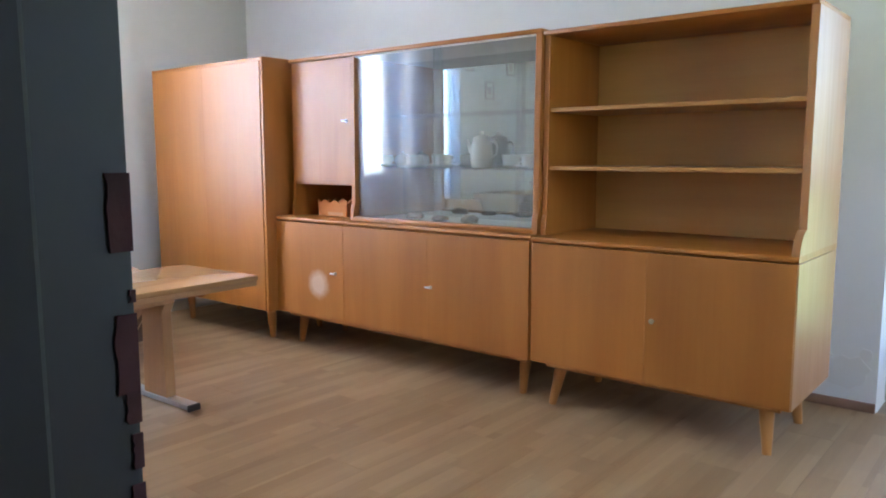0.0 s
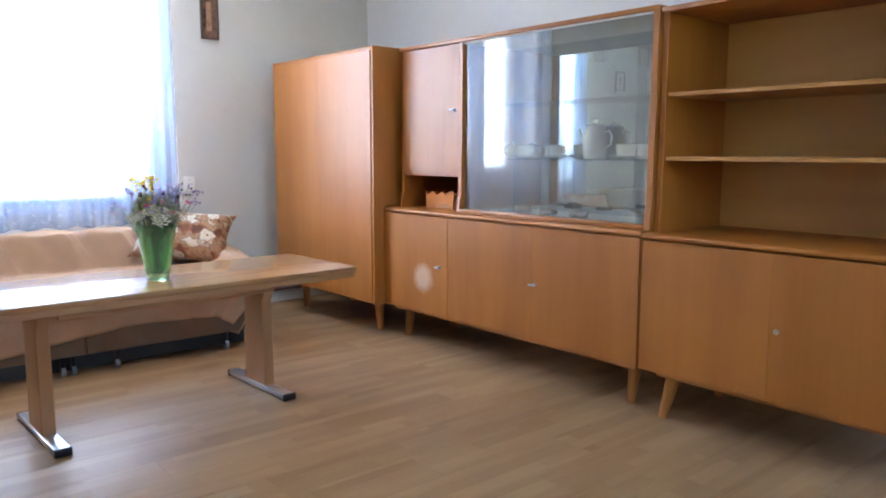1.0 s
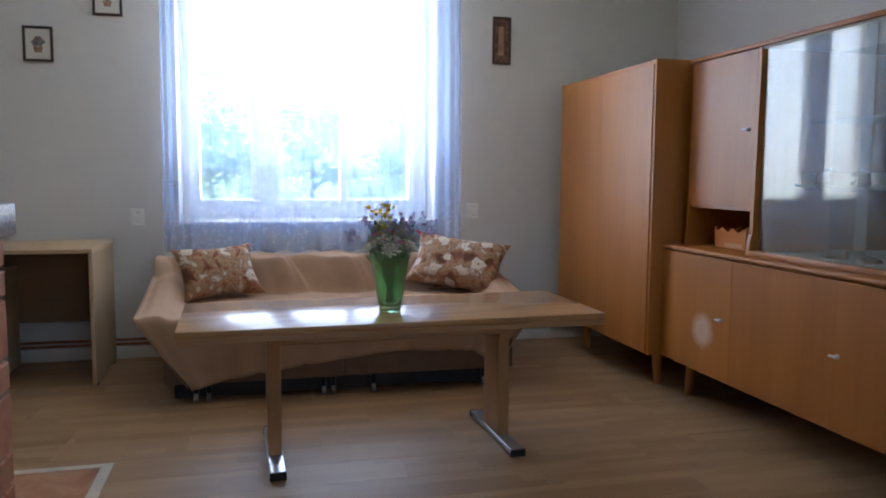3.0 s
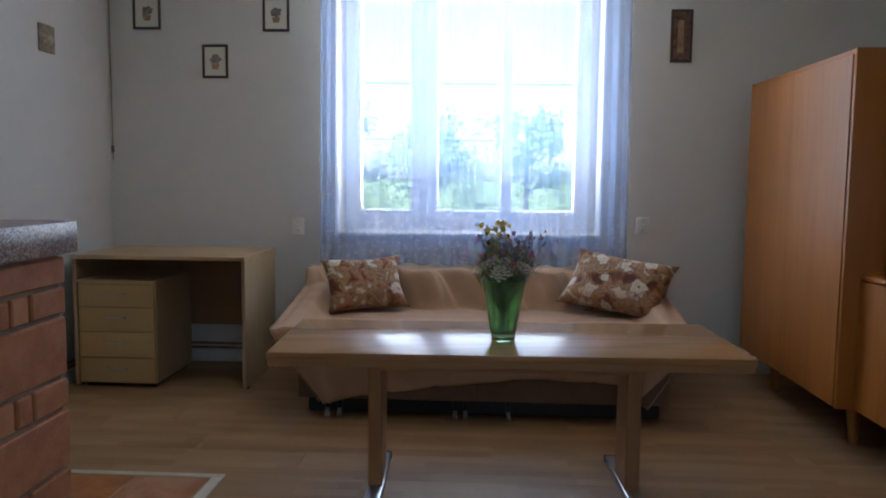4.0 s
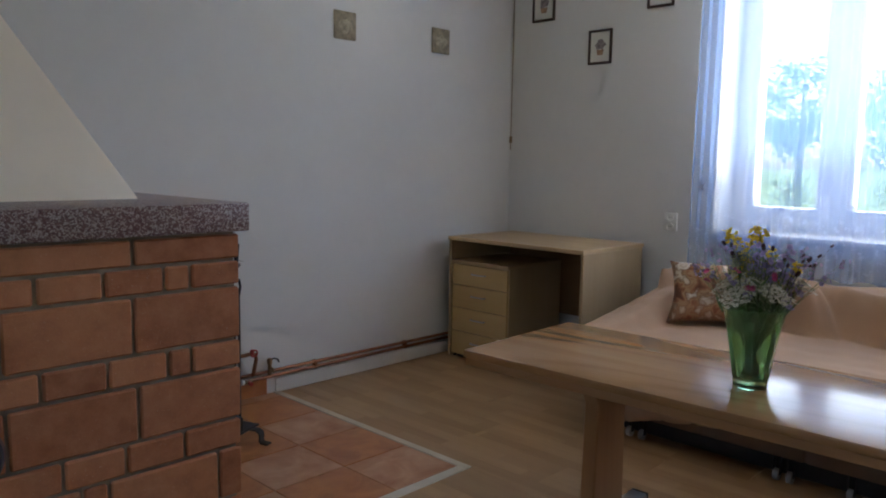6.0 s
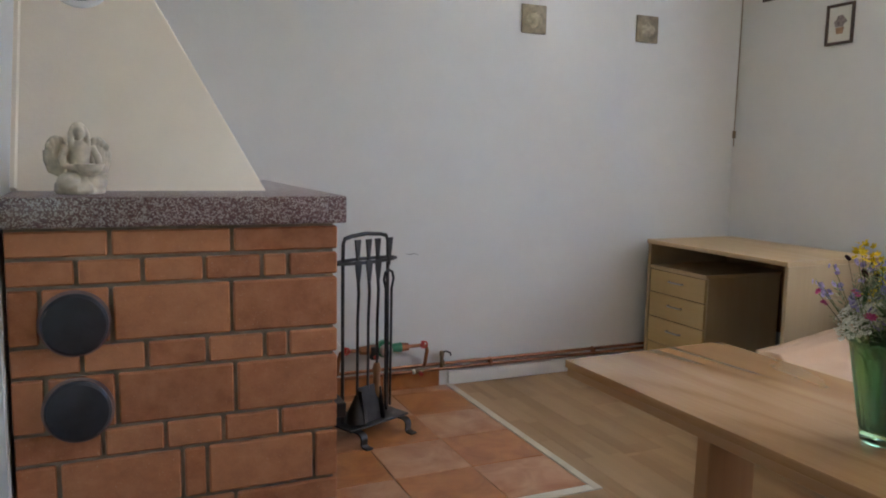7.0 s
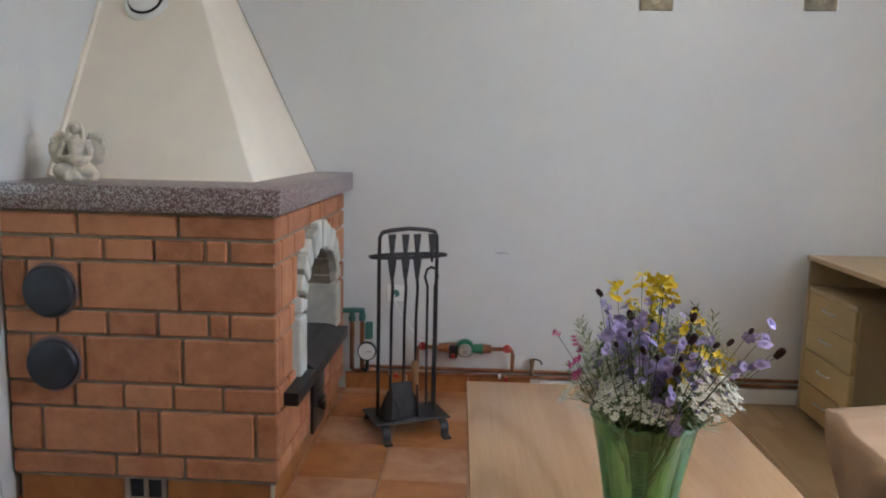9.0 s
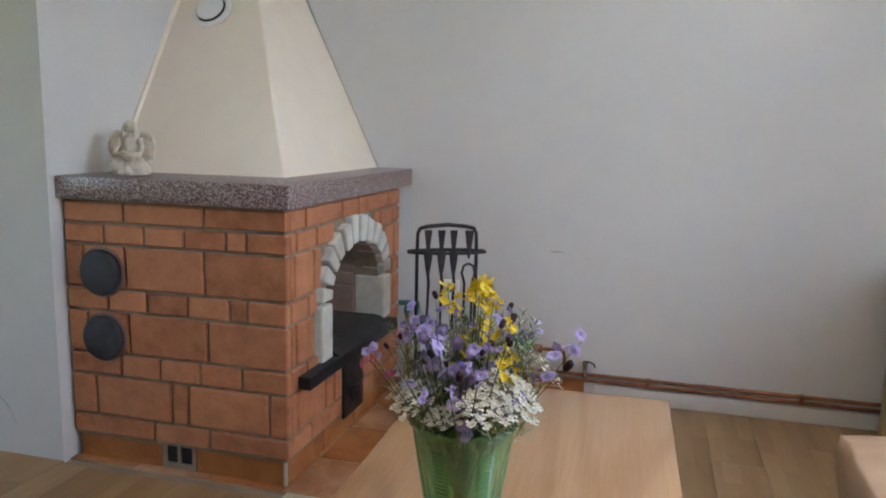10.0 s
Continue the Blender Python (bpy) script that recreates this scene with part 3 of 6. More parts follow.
for z0, z1 in ((0.296, 1.004), (1.076, 1.904)):
    p = part("pane", bx(0.156, 0.774, 0.02, 0.026, z0, z1, 0), M["pane"], d2)
    p.visible_shadow = False
part("door_handle", tube([(0.12, -0.0, 1.04), (0.12, -0.05, 1.04), (0.15, -0.055, 1.04), (0.24, -0.055, 1.04)], 0.009), M["brass"], d2)

# skirtings: white boards along the outer walls, a brown one on the north wall, tiles by the hearth
setting("baseboard_south", bx(XW, -3.2, YS, YS + 0.014, 0, 0.072, 0.004, 2), M["paint"], "white painted skirting board", "baseboard")
setting("baseboard_west", bx(XW, XW + 0.014, YS + 0.014, YN, 0, 0.072, 0.004, 2), M["paint"], "white painted skirting board", "baseboard")
brown = plain("brown_skirting", (0.22, 0.13, 0.085), 0.5)
setting("baseboard_north", bx(XW + 0.014, -0.53, YN - 0.014, YN, 0, 0.045, 0.004, 2), brown, "low brown skirting board", "baseboard")
# patch of flaking plaster on the north wall beside the shelf
def flake(cx, cz, w, h, seed):
    rnd = random.Random(seed)
    pts = [(cx + w * math.cos(a) * rnd.uniform(0.7, 1.1), cz + h * math.sin(a) * rnd.uniform(0.7, 1.1)) for a in [2 * math.pi * i / 18 for i in range(18)]]
    return prism(pts, "y", YN - 0.004, YN + 0.01)
bare = plaster("bare_plaster", (0.68, 0.66, 0.63))
for cx, cz, w, h, sd in ((-0.66, 0.17, 0.11, 0.09, 1), (-0.77, 0.24, 0.05, 0.05, 2), (-0.58, 0.26, 0.03, 0.03, 3)):
    setting("plaster_patch", flake(cx, cz, w, h, sd), bare, "bare flaking plaster above the skirting", "plaster")

# hairline crack and bare edge on the entrance wall, scuff on the south wall
M["crack"] = plain("crack_shadow", (0.32, 0.31, 0.29), 0.9)
setting("wall_crack", tube([(-0.78, YD, 0.40), (-0.844, YD, 0.379), (-0.92, YD, 0.36), (-1.003, YD, 0.315), (-1.05, YD, 0.25), (-1.122, YD, 0.19), (-1.16, YD, 0.12)], [0.001, 0.0016, 0.0012, 0.0018, 0.0012, 0.0016, 0.0008], 5), M["crack"], "hairline crack in the plaster", "crack")
setting("wall_scuff", tube([(-2.96, YS, 0.693), (-2.985, YS, 0.69), (-3.005, YS, 0.694), (-3.03, YS, 0.686)], [0.001, 0.003, 0.002, 0.001], 5), M["crack"], "small scuff in the plaster", "scuff")
def low_flake(cx, cz, w, h, seed):
    r4 = random.Random(seed)
    pts = [(cx + w * math.cos(a) * r4.uniform(0.6, 1.1), max(0.0, cz + h * math.sin(a) * r4.uniform(0.6, 1.1))) for a in [2 * math.pi * i / 20 for i in range(20)]]
    return prism(pts, "y", YD - 0.01, YD + 0.003)
for cx, cz, w, h, sd in ((-1.0, 0.05, 0.08, 0.05, 12), (-0.85, 0.08, 0.06, 0.04, 13)):
    setting("plaster_patch", low_flake(cx, cz, w, h, sd), bare, "bare flaking plaster above the floor", "plaster")

# ---- floor finishes of the hearth ----
hearth = thing("hearth_floor", (0, 0, 0), "terracotta tiled hearth floor with a pale edging strip", "tile floor")
hearth["kind"] = "structure"
part("tile_bed", bx(-3.188, XC, YS, 0.41, -0.01, -0.002, 0), M["grout"], hearth)
part("edging_strip", bx(-3.224, -3.190, YS, 0.455, -0.01, 0.004, 0.002), M["strip"], hearth, "pale wooden edging strip")
part("edging_strip", bx(-3.190, -2.262, 0.412, 0.455, -0.01, 0.004, 0.002), M["strip"], hearth, "pale wooden edging strip")
tile_me = {}
def tile_mesh(w, d, mat):
    key = (round(w, 3), round(d, 3), mat)
    if key not in tile_me:
        tile_me[key] = mesh_of(bx(-w / 2, w / 2, -d / 2, d / 2, -0.008, 0.0015, 0.0015), "tile", M[mat], 0)
    return tile_me[key]
xs = [-3.188, -2.867, -2.55, -2.246, -1.944, -1.642, XC]
ys = [YS, -0.794, -0.492, -0.19, 0.112, 0.408]
for i in range(len(xs) - 1):
    for j in range(len(ys) - 1):
        ob = new("tile", tile_mesh(xs[i + 1] - xs[i] - 0.004, ys[j + 1] - ys[j] - 0.004, "tile_b" if (i + j) % 2 == 0 else "tile_a"))
        ob.parent = hearth
        ob.location = ((xs[i] + xs[i + 1]) / 2, (ys[j] + ys[j + 1]) / 2, 0)
skirt = thing("tile_skirting", (0, YS, 0), "brown terracotta tile skirting on the wall", "skirting")
skirt["kind"] = "structure"
for i in range(3):
    part("tile", bx(-3.15 + 0.302 * i, -2.852 + 0.302 * i, 0, 0.009, 0.0, 0.085, 0.002), M["tile_a"], skirt, smooth=0)

# ---- wall furniture: fitted bodies ----
Y0, YU, YB = 3.04, 3.12, 3.60          # lower front, upper front, back

def taper_leg(lean_x, lean_y, h=0.215):
    """A turned leg, thick above and thin below, splayed outwards; its top is at the origin's height h."""
    return rod((lean_x, lean_y, 0), (0, 0, h), 0.018, 0.033, 16)


def wardrobe():
    x0, x1, y0, z0, z1 = -4.80, -3.60, 2.965, 0.215, 1.725
    w = thing("wardrobe", (x0, y0, 0), "orange-brown veneered wardrobe with two doors on tapered legs", "wardrobe")
    W, D = x1 - x0, YB - y0
    part("side_panel", bx(0, 0.022, 0.0, D, z0, z1, 0.004, 2), M["veneer"], w)
    part("side_panel", bx(W - 0.022, W, 0.0, D, z0, z1, 0.004, 2), M["veneer"], w)
    part("top_panel", bx(0.022, W - 0.022, 0.004, D, z1 - 0.022, z1 - 0.001, 0.003), M["veneer_h"], w)
    part("bottom_panel", bx(0.022, W - 0.022, 0.012, D, z0 + 0.001, z0 + 0.022, 0.003), M["veneer_h"], w)
    part("back_panel", bx(0.022, W - 0.022, D - 0.012, D - 0.002, z0 + 0.022, z1 - 0.022, 0), M["veneer_in"], w)
    part("door", bx(0.024, 0.5924, -0.004, 0.016, z0 + 0.004, z1 - 0.024, 0.001, 1), M["veneer"], w)
    part("door", bx(0.5929, W - 0.024, -0.004, 0.016, z0 + 0.004, z1 - 0.024, 0.001, 1), M["veneer"], w)
    for lx, sx in ((0.09, -0.0), (W - 0.20, 0.0)):
        for ly, sy in ((0.17, 0.03), (D - 0.09, 0.05)):
            part("leg", moved(taper_leg(sx * 0.6, sy - 0.02), Matrix.Translation((lx, ly, 0))), M["leg"], w)


def rounded_top(x0, x1, y0, yb, z, t=0.024):
    """A cabinet top with a soft rounded front edge."""
    r = t * 0.5
    prof = [(yb, z - t), (y0 + r, z - t)] + [(y0 + r - r * math.sin(a), z - r - r * math.cos(a)) for a in [math.pi * i / 8 for i in range(1, 8)]] + [(y0 + r, z), (yb, z)]
    return prism(prof, "x", x0, x1)


def upright(x, w, y_up, y_low, z0, z1, yb):
    """A side panel of the top part, whose front edge sweeps out to the lower cabinet's front at its foot."""
    pts = [(yb, z0), (y_low + 0.004, z0)]
    for i in range(7):
        a = i / 6
        pts.append((y_low + 0.004 + (y_up - y_low) * (1 - math.cos(a * math.pi / 2)) ** 0.8, z0 + 0.006 + 0.085 * math.sin(a * math.pi / 2)))
    pts += [(y_up + 0.012, z1), (yb, z1)]
    return prism(pts, "x", x, x + w)


def lower_body(c, W, D, z0, z1):
    part("side_panel", bx(0, 0.022, 0.004, D, z0, z1 - 0.026, 0.003), M["veneer"], c)
    part("side_panel", bx(W - 0.022, W, 0.004, D, z0, z1 - 0.026, 0.003), M["veneer_lit_side" if W < 1.3 else "veneer"], c)
    part("bottom_panel", bx(0.022, W - 0.022, 0.012, D, z0, z0 + 0.02, 0.003), M["veneer_h"], c)
    part("plinth_rail", bx(0.05, W - 0.05, 0.06, 0.08, z0 - 0.03, z0 - 0.001, 0.002), M["leg"], c)
    part("back_panel", bx(0.022, W - 0.022, D - 0.012, D - 0.002, z0 + 0.02, z1 - 0.026, 0), M["veneer_in"], c)
    part("top_panel", rounded_top(0, W, -0.004, D, z1), M["veneer_h"], c)


def centred(bm, at):
    return moved(bm, Matrix.Translation(-Vector(at)))


def door_part(c, x0, x1, z0, z1, mat, y=-0.004):
    """A door leaf with its own origin at its middle."""
    at = ((x0 + x1) / 2, y, (z0 + z1) / 2)
    d = part("door", centred(bx(x0, x1, y, y + 0.02, z0, z1, 0.0005, 1), at), M[mat], c)
    d.location = at
    return d


def key_on(d, x, z):
    k = part("key", rod((x, 0, z), (x, -0.012, z), 0.009, 0.007, 16), M["steel"], d, "small metal key in its lock")
    part("key_bow", bx(x - 0.026, x + 0.012, -0.022, -0.0115, z - 0.0045, z + 0.0045, 0.004, 2), M["chrome"], k)
    return k


GLASS_SKEW = -1.1
def display_cabinet():
    x0, x1 = -3.62, -1.795
    W, D, z0, z1, zt = x1 - x0, YB - Y0, 0.215, 0.795, 1.712
    c = thing("display_cabinet", (x0, Y0, 0), "orange-brown veneered sideboard with glazed display top and tapered legs", "display cabinet")
    lower_body(c, W, D, z0, z1)
    d = door_part(c, 0.004, 0.598, z0 + 0.004, z1 - 0.028, "worn")
    key_on(d, 0.235, 0.0)
    d = door_part(c, 0.601, 1.2132, z0 + 0.004, z1 - 0.028, "veneer")
    d = door_part(c, 1.2137, W - 0.004, z0 + 0.004, z1 - 0.028, "veneer")
    key_on(d, -0.28, 0.0)
    for lx, sx in ((0.09, -0.13), (W - 0.11, -0.06)):
        for ly, sy in ((0.15, 0.0), (D - 0.08, 0.04)):
            part("leg", moved(taper_leg(sx * 0.3, sy), Matrix.Translation((lx, ly, 0))), M["leg"], c)
    yu = YU - Y0
    # upper part: closed box over an open pigeonhole, then the glazed bay
    part("upright", upright(0.085, 0.02, yu, yu - 0.012, z1, zt - 0.02, D), M["veneer"], c)
    part("upright", upright(0.605, 0.022, yu - 0.015, yu - 0.03, z1, zt - 0.02, D), M["veneer"], c)
    part("upright", upright(W - 0.03, 0.03, yu - 0.02, yu - 0.032, z1, zt - 0.02, D), M["veneer"], c)
    part("top_panel", bx(0.083, W, yu - 0.012, D, zt - 0.02, zt, 0.004, 2), M["veneer_h"], c)
    part("shelf", bx(0.105, 0.605, yu + 0.012, D - 0.01, 0.985, 1.003, 0.002), M["veneer_h"], c)
    part("back_panel", bx(0.105, 0.605, D - 0.012, D - 0.004, z1, zt - 0.02, 0), M["veneer_in"], c)
    d = door_part(c, 0.107, 0.603, 1.000, zt - 0.024, "veneer", yu - 0.004)
    key_on(d, 0.21, 0.0)
    part("bottom_rail", bx(0.628, W - 0.03, yu - 0.03, yu + 0.03, z1, z1 + 0.022, 0.005, 2), M["veneer_h"], c)
    part("mirror_back", bx(0.628, W - 0.03, 0.462, 0.468, z1 + 0.002, zt - 0.021, 0), M["mirror"], c, "mirror lining the back of the bay")
    part("back_panel", bx(0.628, W - 0.03, 0.470, 0.476, z1, zt - 0.02, 0), M["veneer_in"], c)
    part("bay_floor", bx(0.628, W - 0.03, yu + 0.03, 0.461, z1, z1 + 0.012, 0.001), M["mat_board"], c, "pale lining of the bay floor")
    part("bay_ceiling", bx(0.628, W - 0.03, yu + 0.0, 0.461, zt - 0.03, zt - 0.021, 0.001), M["mat_board"], c)
    for z, front in ((1.085, 0.06), (1.375, 0.24)):
        part("glass_shelf", bx(0.63, W - 0.032, yu + front, 0.458, z - 0.003, z + 0.003, 0.001), M["shelf_glass"], c)
    mid = (0.628 + W - 0.03) / 2
    # the outer pane sits a little askew in its groove
    part("sliding_glass", moved(bx(-0.6, 0.005, -0.002, 0.002, z1 + 0.022, zt - 0.022, 0.0005), pose(mid + 0.025, yu + 0.002, 0, 0, 0, GLASS_SKEW)), M["vitrine"], c)
    part("sliding_glass", bx(mid - 0.03, W - 0.032, yu + 0.008, yu + 0.012, z1 + 0.022, zt - 0.022, 0.0005), M["vitrine"], c)


def shelf_cabinet():
    x0, x1 = -1.79, -0.665
    W, D, z0, z1, zt = x1 - x0, YB + 0.02 - Y0, 0.215, 0.79, 1.70
    c = thing("shelf_cabinet", (x0, Y0, 0), "orange-brown veneered cabinet with an open bookshelf top on tapered legs", "bookcase")
    lower_body(c, W, D, z0, z1)
    door_part(c, 0.004, 0.5522, z0 + 0.004, z1 - 0.028, "veneer")
    d = door_part(c, 0.5527, W - 0.004, z0 + 0.004, z1 - 0.028, "veneer")
    part("door_knob", rod((-0.25, 0.0, -0.005), (-0.25, -0.016, -0.005), 0.006, 0.011, 16), M["steel"], d, "small metal knob")
    for lx, sx in ((0.10, -0.12), (W - 0.12, 0.06)):
        for ly, sy in ((0.13, -0.03), (D - 0.08, 0.05)):
            part("leg", moved(taper_leg(sx * 0.3, sy), Matrix.Translation((lx, ly, 0))), M["leg"], c)
    yu = YU - Y0
    part("upright", upright(0.0, 0.028, yu, yu - 0.012, z1, zt - 0.02, D), M["veneer"], c)
    part("upright", upright(W - 0.028, 0.028, yu, 0.0, z1, zt - 0.02, D), M["veneer_lit_side"], c)
    part("top_panel", bx(0.0, W, yu - 0.005, D, zt - 0.02, zt, 0.004, 2), M["veneer_h"], c)
    part("back_panel", bx(0.028, W - 0.028, D - 0.03, D - 0.02, z1, zt - 0.02, 0), M["veneer_in"], c)
    for z in (1.103, 1.362):
        part("shelf", bx(0.029, W - 0.029, yu + 0.02, D - 0.031, z - 0.018, z, 0.002), M["veneer_shelf"], c)


wardrobe()
display_cabinet()
shelf_cabinet()

# ---- china in the display bay ----
def teapot(place):
    t = thing("coffee_pot", place, "cream porcelain coffee pot with its lid on", "coffee pot")
    part("body", lathe([(0, 0), (0.052, 0), (0.058, 0.01), (0.063, 0.05), (0.06, 0.10), (0.05, 0.145), (0.046, 0.15), (0, 0.15)], 28), M["porcelain"], t)
    part("lid", lathe([(0, 0.15), (0.05, 0.15), (0.048, 0.158), (0.03, 0.168), (0.01, 0.172), (0.009, 0.178), (0.013, 0.184), (0.008, 0.19), (0, 0.191)], 24), M["porcelain"], t)
    part("spout", tube([(-0.05, 0, 0.07), (-0.075, 0, 0.085), (-0.085, 0, 0.12), (-0.1, 0, 0.145)], [0.014, 0.012, 0.009, 0.008], 10), M["porcelain"], t)
    part("handle", tube([(0.05, 0, 0.13), (0.085, 0, 0.135), (0.1, 0, 0.11), (0.095, 0, 0.07), (0.06, 0, 0.05)], 0.0055, 8), M["porcelain"], t)


def cup(place, n):
    t = thing("cup_and_saucer", place, "cream porcelain cup standing on its saucer", "cup", "china set")
    part("saucer", lathe([(0, 0), (0.036, 0), (0.062, 0.008), (0.08, 0.014), (0.08, 0.017), (0.056, 0.012), (0, 0.006)], 28), M["porcelain"], t)
    part("cup", lathe([(0, 0.007), (0.03, 0.007), (0.044, 0.02), (0.05, 0.068), (0.0475, 0.068), (0.041, 0.024), (0, 0.014)], 28), M["porcelain"], t)
    part("handle", tube([(0.046, 0, 0.056), (0.068, 0, 0.056), (0.07, 0, 0.034), (0.043, 0, 0.026)], 0.0045, 6), M["porcelain"], t)


SH = 1.0885
teapot((-2.352, 3.425, SH))
for i, (x, y) in enumerate(((-3.02, 3.38), (-2.80, 3.39), (-2.585, 3.39), (-2.14, 3.39), (-2.01, 3.37))):
    cup((x, y, SH), i)
bowl = thing("sugar_bowl", (-2.915, 3.42, SH), "cream porcelain sugar bowl with a lid", "sugar bowl")
part("body", lathe([(0, 0), (0.035, 0), (0.05, 0.03), (0.045, 0.06), (0, 0.06)], 24), M["porcelain"], bowl)
part("lid", lathe([(0, 0.06), (0.044, 0.06), (0.03, 0.072), (0.008, 0.078), (0.01, 0.088), (0, 0.09)], 24), M["porcelain"], bowl)
def stone_lump(place, r, seed, label):
    rnd = random.Random(seed)
    bm = bmesh.new()
    bmesh.ops.create_icosphere(bm, subdivisions=3, radius=1.0)
    for v in bm.verts:
        k = 1 + 0.35 * noise.noise(v.co * 1.6 + Vector((seed, 0, 0))) + 0.12 * noise.noise(v.co * 5)
        v.co = Vector((v.co.x * r[0], v.co.y * r[1], max(v.co.z, -0.6) * r[2] + 0.6 * r[2])) * k
        v.co.z = max(v.co.z, 0)
    ob = new("rock_specimen", mesh_of(bm, "rock_specimen", M["rock"], 50))
    ob.location = place
    return tagged(ob, label, "rock", "rock specimens")
M["rock"] = plain("brown_rock", (0.27, 0.19, 0.14), 0.8, 0, 0.4, 25, 0.6, 70)
stone_lump((-2.72, 3.30, 0.808), (0.06, 0.04, 0.022), 3, "flat brown rock specimen in the display bay")
stone_lump((-2.52, 3.28, 0.808), (0.045, 0.04, 0.016), 5, "flat brown rock specimen in the display bay")
stone_lump((-2.30, 3.25, 0.808), (0.05, 0.04, 0.024), 8, "dark brown rock specimen in the display bay")

# small wooden basket in the pigeonhole
bk = thing("wooden_box", (-3.275, 3.27, 0.797), "small carved orange wooden box with a scalloped rim", "box")
M["box"] = wood("carved_box_wood", (0.46, 0.15, 0.03), (0.58, 0.22, 0.05), "x", 0.8)
M["box_in"] = wood("pale_box_wood", (0.5, 0.24, 0.09), (0.62, 0.34, 0.14), "x", 0.5)
def scallop(w, h):
    pts = [(-w / 2 + 0.008, 0), (w / 2 - 0.008, 0)]
    pts += [(w / 2 - w * i / 20, h + 0.009 * math.sin(i / 20 * 6 * math.pi) + (0.012 if i in (0, 20) else 0)) for i in range(21)]
    return pts
part("front_board", prism(scallop(0.25, 0.088), "y", -0.075, -0.067), M["box"], bk)
part("back_board", prism(scallop(0.25, 0.088), "y", 0.067, 0.075), M["box"], bk)
part("end_board", prism(scallop(0.134, 0.085), "x", -0.118, -0.11), M["box"], bk)
part("end_board", prism(scallop(0.134, 0.085), "x", 0.11, 0.118), M["box"], bk)
part("base_board", bx(-0.11, 0.11, -0.067, 0.067, 0, 0.008, 0.001), M["box"], bk)
part("inlay", bx(-0.035, 0.095, -0.078, -0.0755, 0.008, 0.026, 0.002), M["box_in"], bk, "pale wooden inlay")

# ---- table ----
TZ, TW, TL = 0.583, 0.3075, 0.8275          # height, half width, half length
tb = thing("table", (-3.195, 1.545, 0), "low oak table with chrome-tipped pedestal feet", "table", "", 1.8)
part("tabletop", bx(-TW, TW, -TL, TL, TZ - 0.024, TZ, 0.003, 2), M["tabletop"], tb)
for xx in (-TW + 0.005, TW - 0.035):
    part("edge_rail", bx(xx, xx + 0.03, -TL + 0.006, TL - 0.006, TZ - 0.05, TZ - 0.0245, 0.002), M["tableleg_x"], tb)
for yy in (-TL + 0.006, TL - 0.036):
    part("edge_rail", bx(-TW + 0.036, TW - 0.036, yy, yy + 0.03, TZ - 0.05, TZ - 0.0245, 0.002), M["tableleg_x"], tb)
for xx in (-0.19, 0.168):
    part("apron", bx(xx, xx + 0.022, -0.448, 0.45, TZ - 0.09, TZ - 0.0245, 0.002), M["tableleg_x"], tb)
part("stretcher", bx(-0.02, 0.02, -0.45, 0.45, TZ - 0.13, TZ - 0.091, 0.003), M["tableleg_x"], tb)
for yy in (-0.48, 0.472):
    part("leg", prism([(0.095, 0.03), (0.085, TZ - 0.15), (0.16, TZ - 0.0245), (-0.16, TZ - 0.0245), (-0.085, TZ - 0.15), (-0.095, 0.03)], "y", yy - 0.026, yy + 0.026, 0.004, 1), M["tableleg"], tb)
    ft = part("foot", bx(-0.275, 0.275, yy - 0.03, yy + 0.03, 0.006, 0.03, 0.005, 2), M["chrome"], tb, "chrome foot bar")
    for s in (-1, 1):
        part("end_cap", bx(s * 0.276, s * 0.262, yy - 0.031, yy + 0.031, 0.0, 0.031, 0.003, 2), M["black"], ft, "black plastic cap")

# ---- vase ----
def vase_shape(a, r, z):
    flute = 0.003 * abs(math.sin(a * 9)) if 0.03 < z < 0.20 else 0.0
    rim = 0.0022 * math.cos(a * 18) if z > 0.205 else 0.0
    return r + flute, z + rim
va = thing("vase", (-3.148, 1.535, TZ), "green pressed glass vase with fluted sides", "vase")
outer = [(0, 0), (0.040, 0), (0.045, 0.004), (0.046, 0.02), (0.0475, 0.045), (0.055, 0.1), (0.064, 0.15), (0.073, 0.19), (0.079, 0.212), (0.082, 0.222)]
inner = [(0.078, 0.222), (0.074, 0.205), (0.068, 0.18), (0.058, 0.13), (0.049, 0.08), (0.042, 0.035), (0.036, 0.026), (0, 0.024)]
part("body", lathe(outer + inner, 72, vase_shape), M["vase"], va)
def ribbed_band(a):
    """A broad band of moulded cross ribs down the side of the vase."""
    b = bmesh.new()
    rows = []
    for i in range(89):
        z = 0.048 + 0.00165 * i
        r = 0.0478 + (z - 0.045) * 0.168
        half = 0.0115 / r * (0.75 + 0.3 * i / 88)
        swell = 0.0038 * abs(math.sin(i * math.pi / 4)) ** 0.7
        row = [(r - 0.001, -1)] + [(r + 0.0006 + swell * (1 - k * k) ** 0.5, k) for k in (-0.96, -0.6, -0.2, 0.2, 0.6, 0.96)] + [(r - 0.001, 1)]
        rows.append([b.verts.new((q * math.cos(a + half * k), q * math.sin(a + half * k), z)) for q, k in row])
    for p, q in zip(rows, rows[1:]):
        for k in range(8):
            b.faces.new((p[k], p[(k + 1) % 8], q[(k + 1) % 8], q[k]))
    b.faces.new(rows[0][::-1])
    b.faces.new(rows[-1])
    bmesh.ops.recalc_face_normals(b, faces=b.faces)
    return b
for k in range(6):
    part("ribbed_band", ribbed_band(k * math.pi / 3 + 0.25), M["vase"], va)
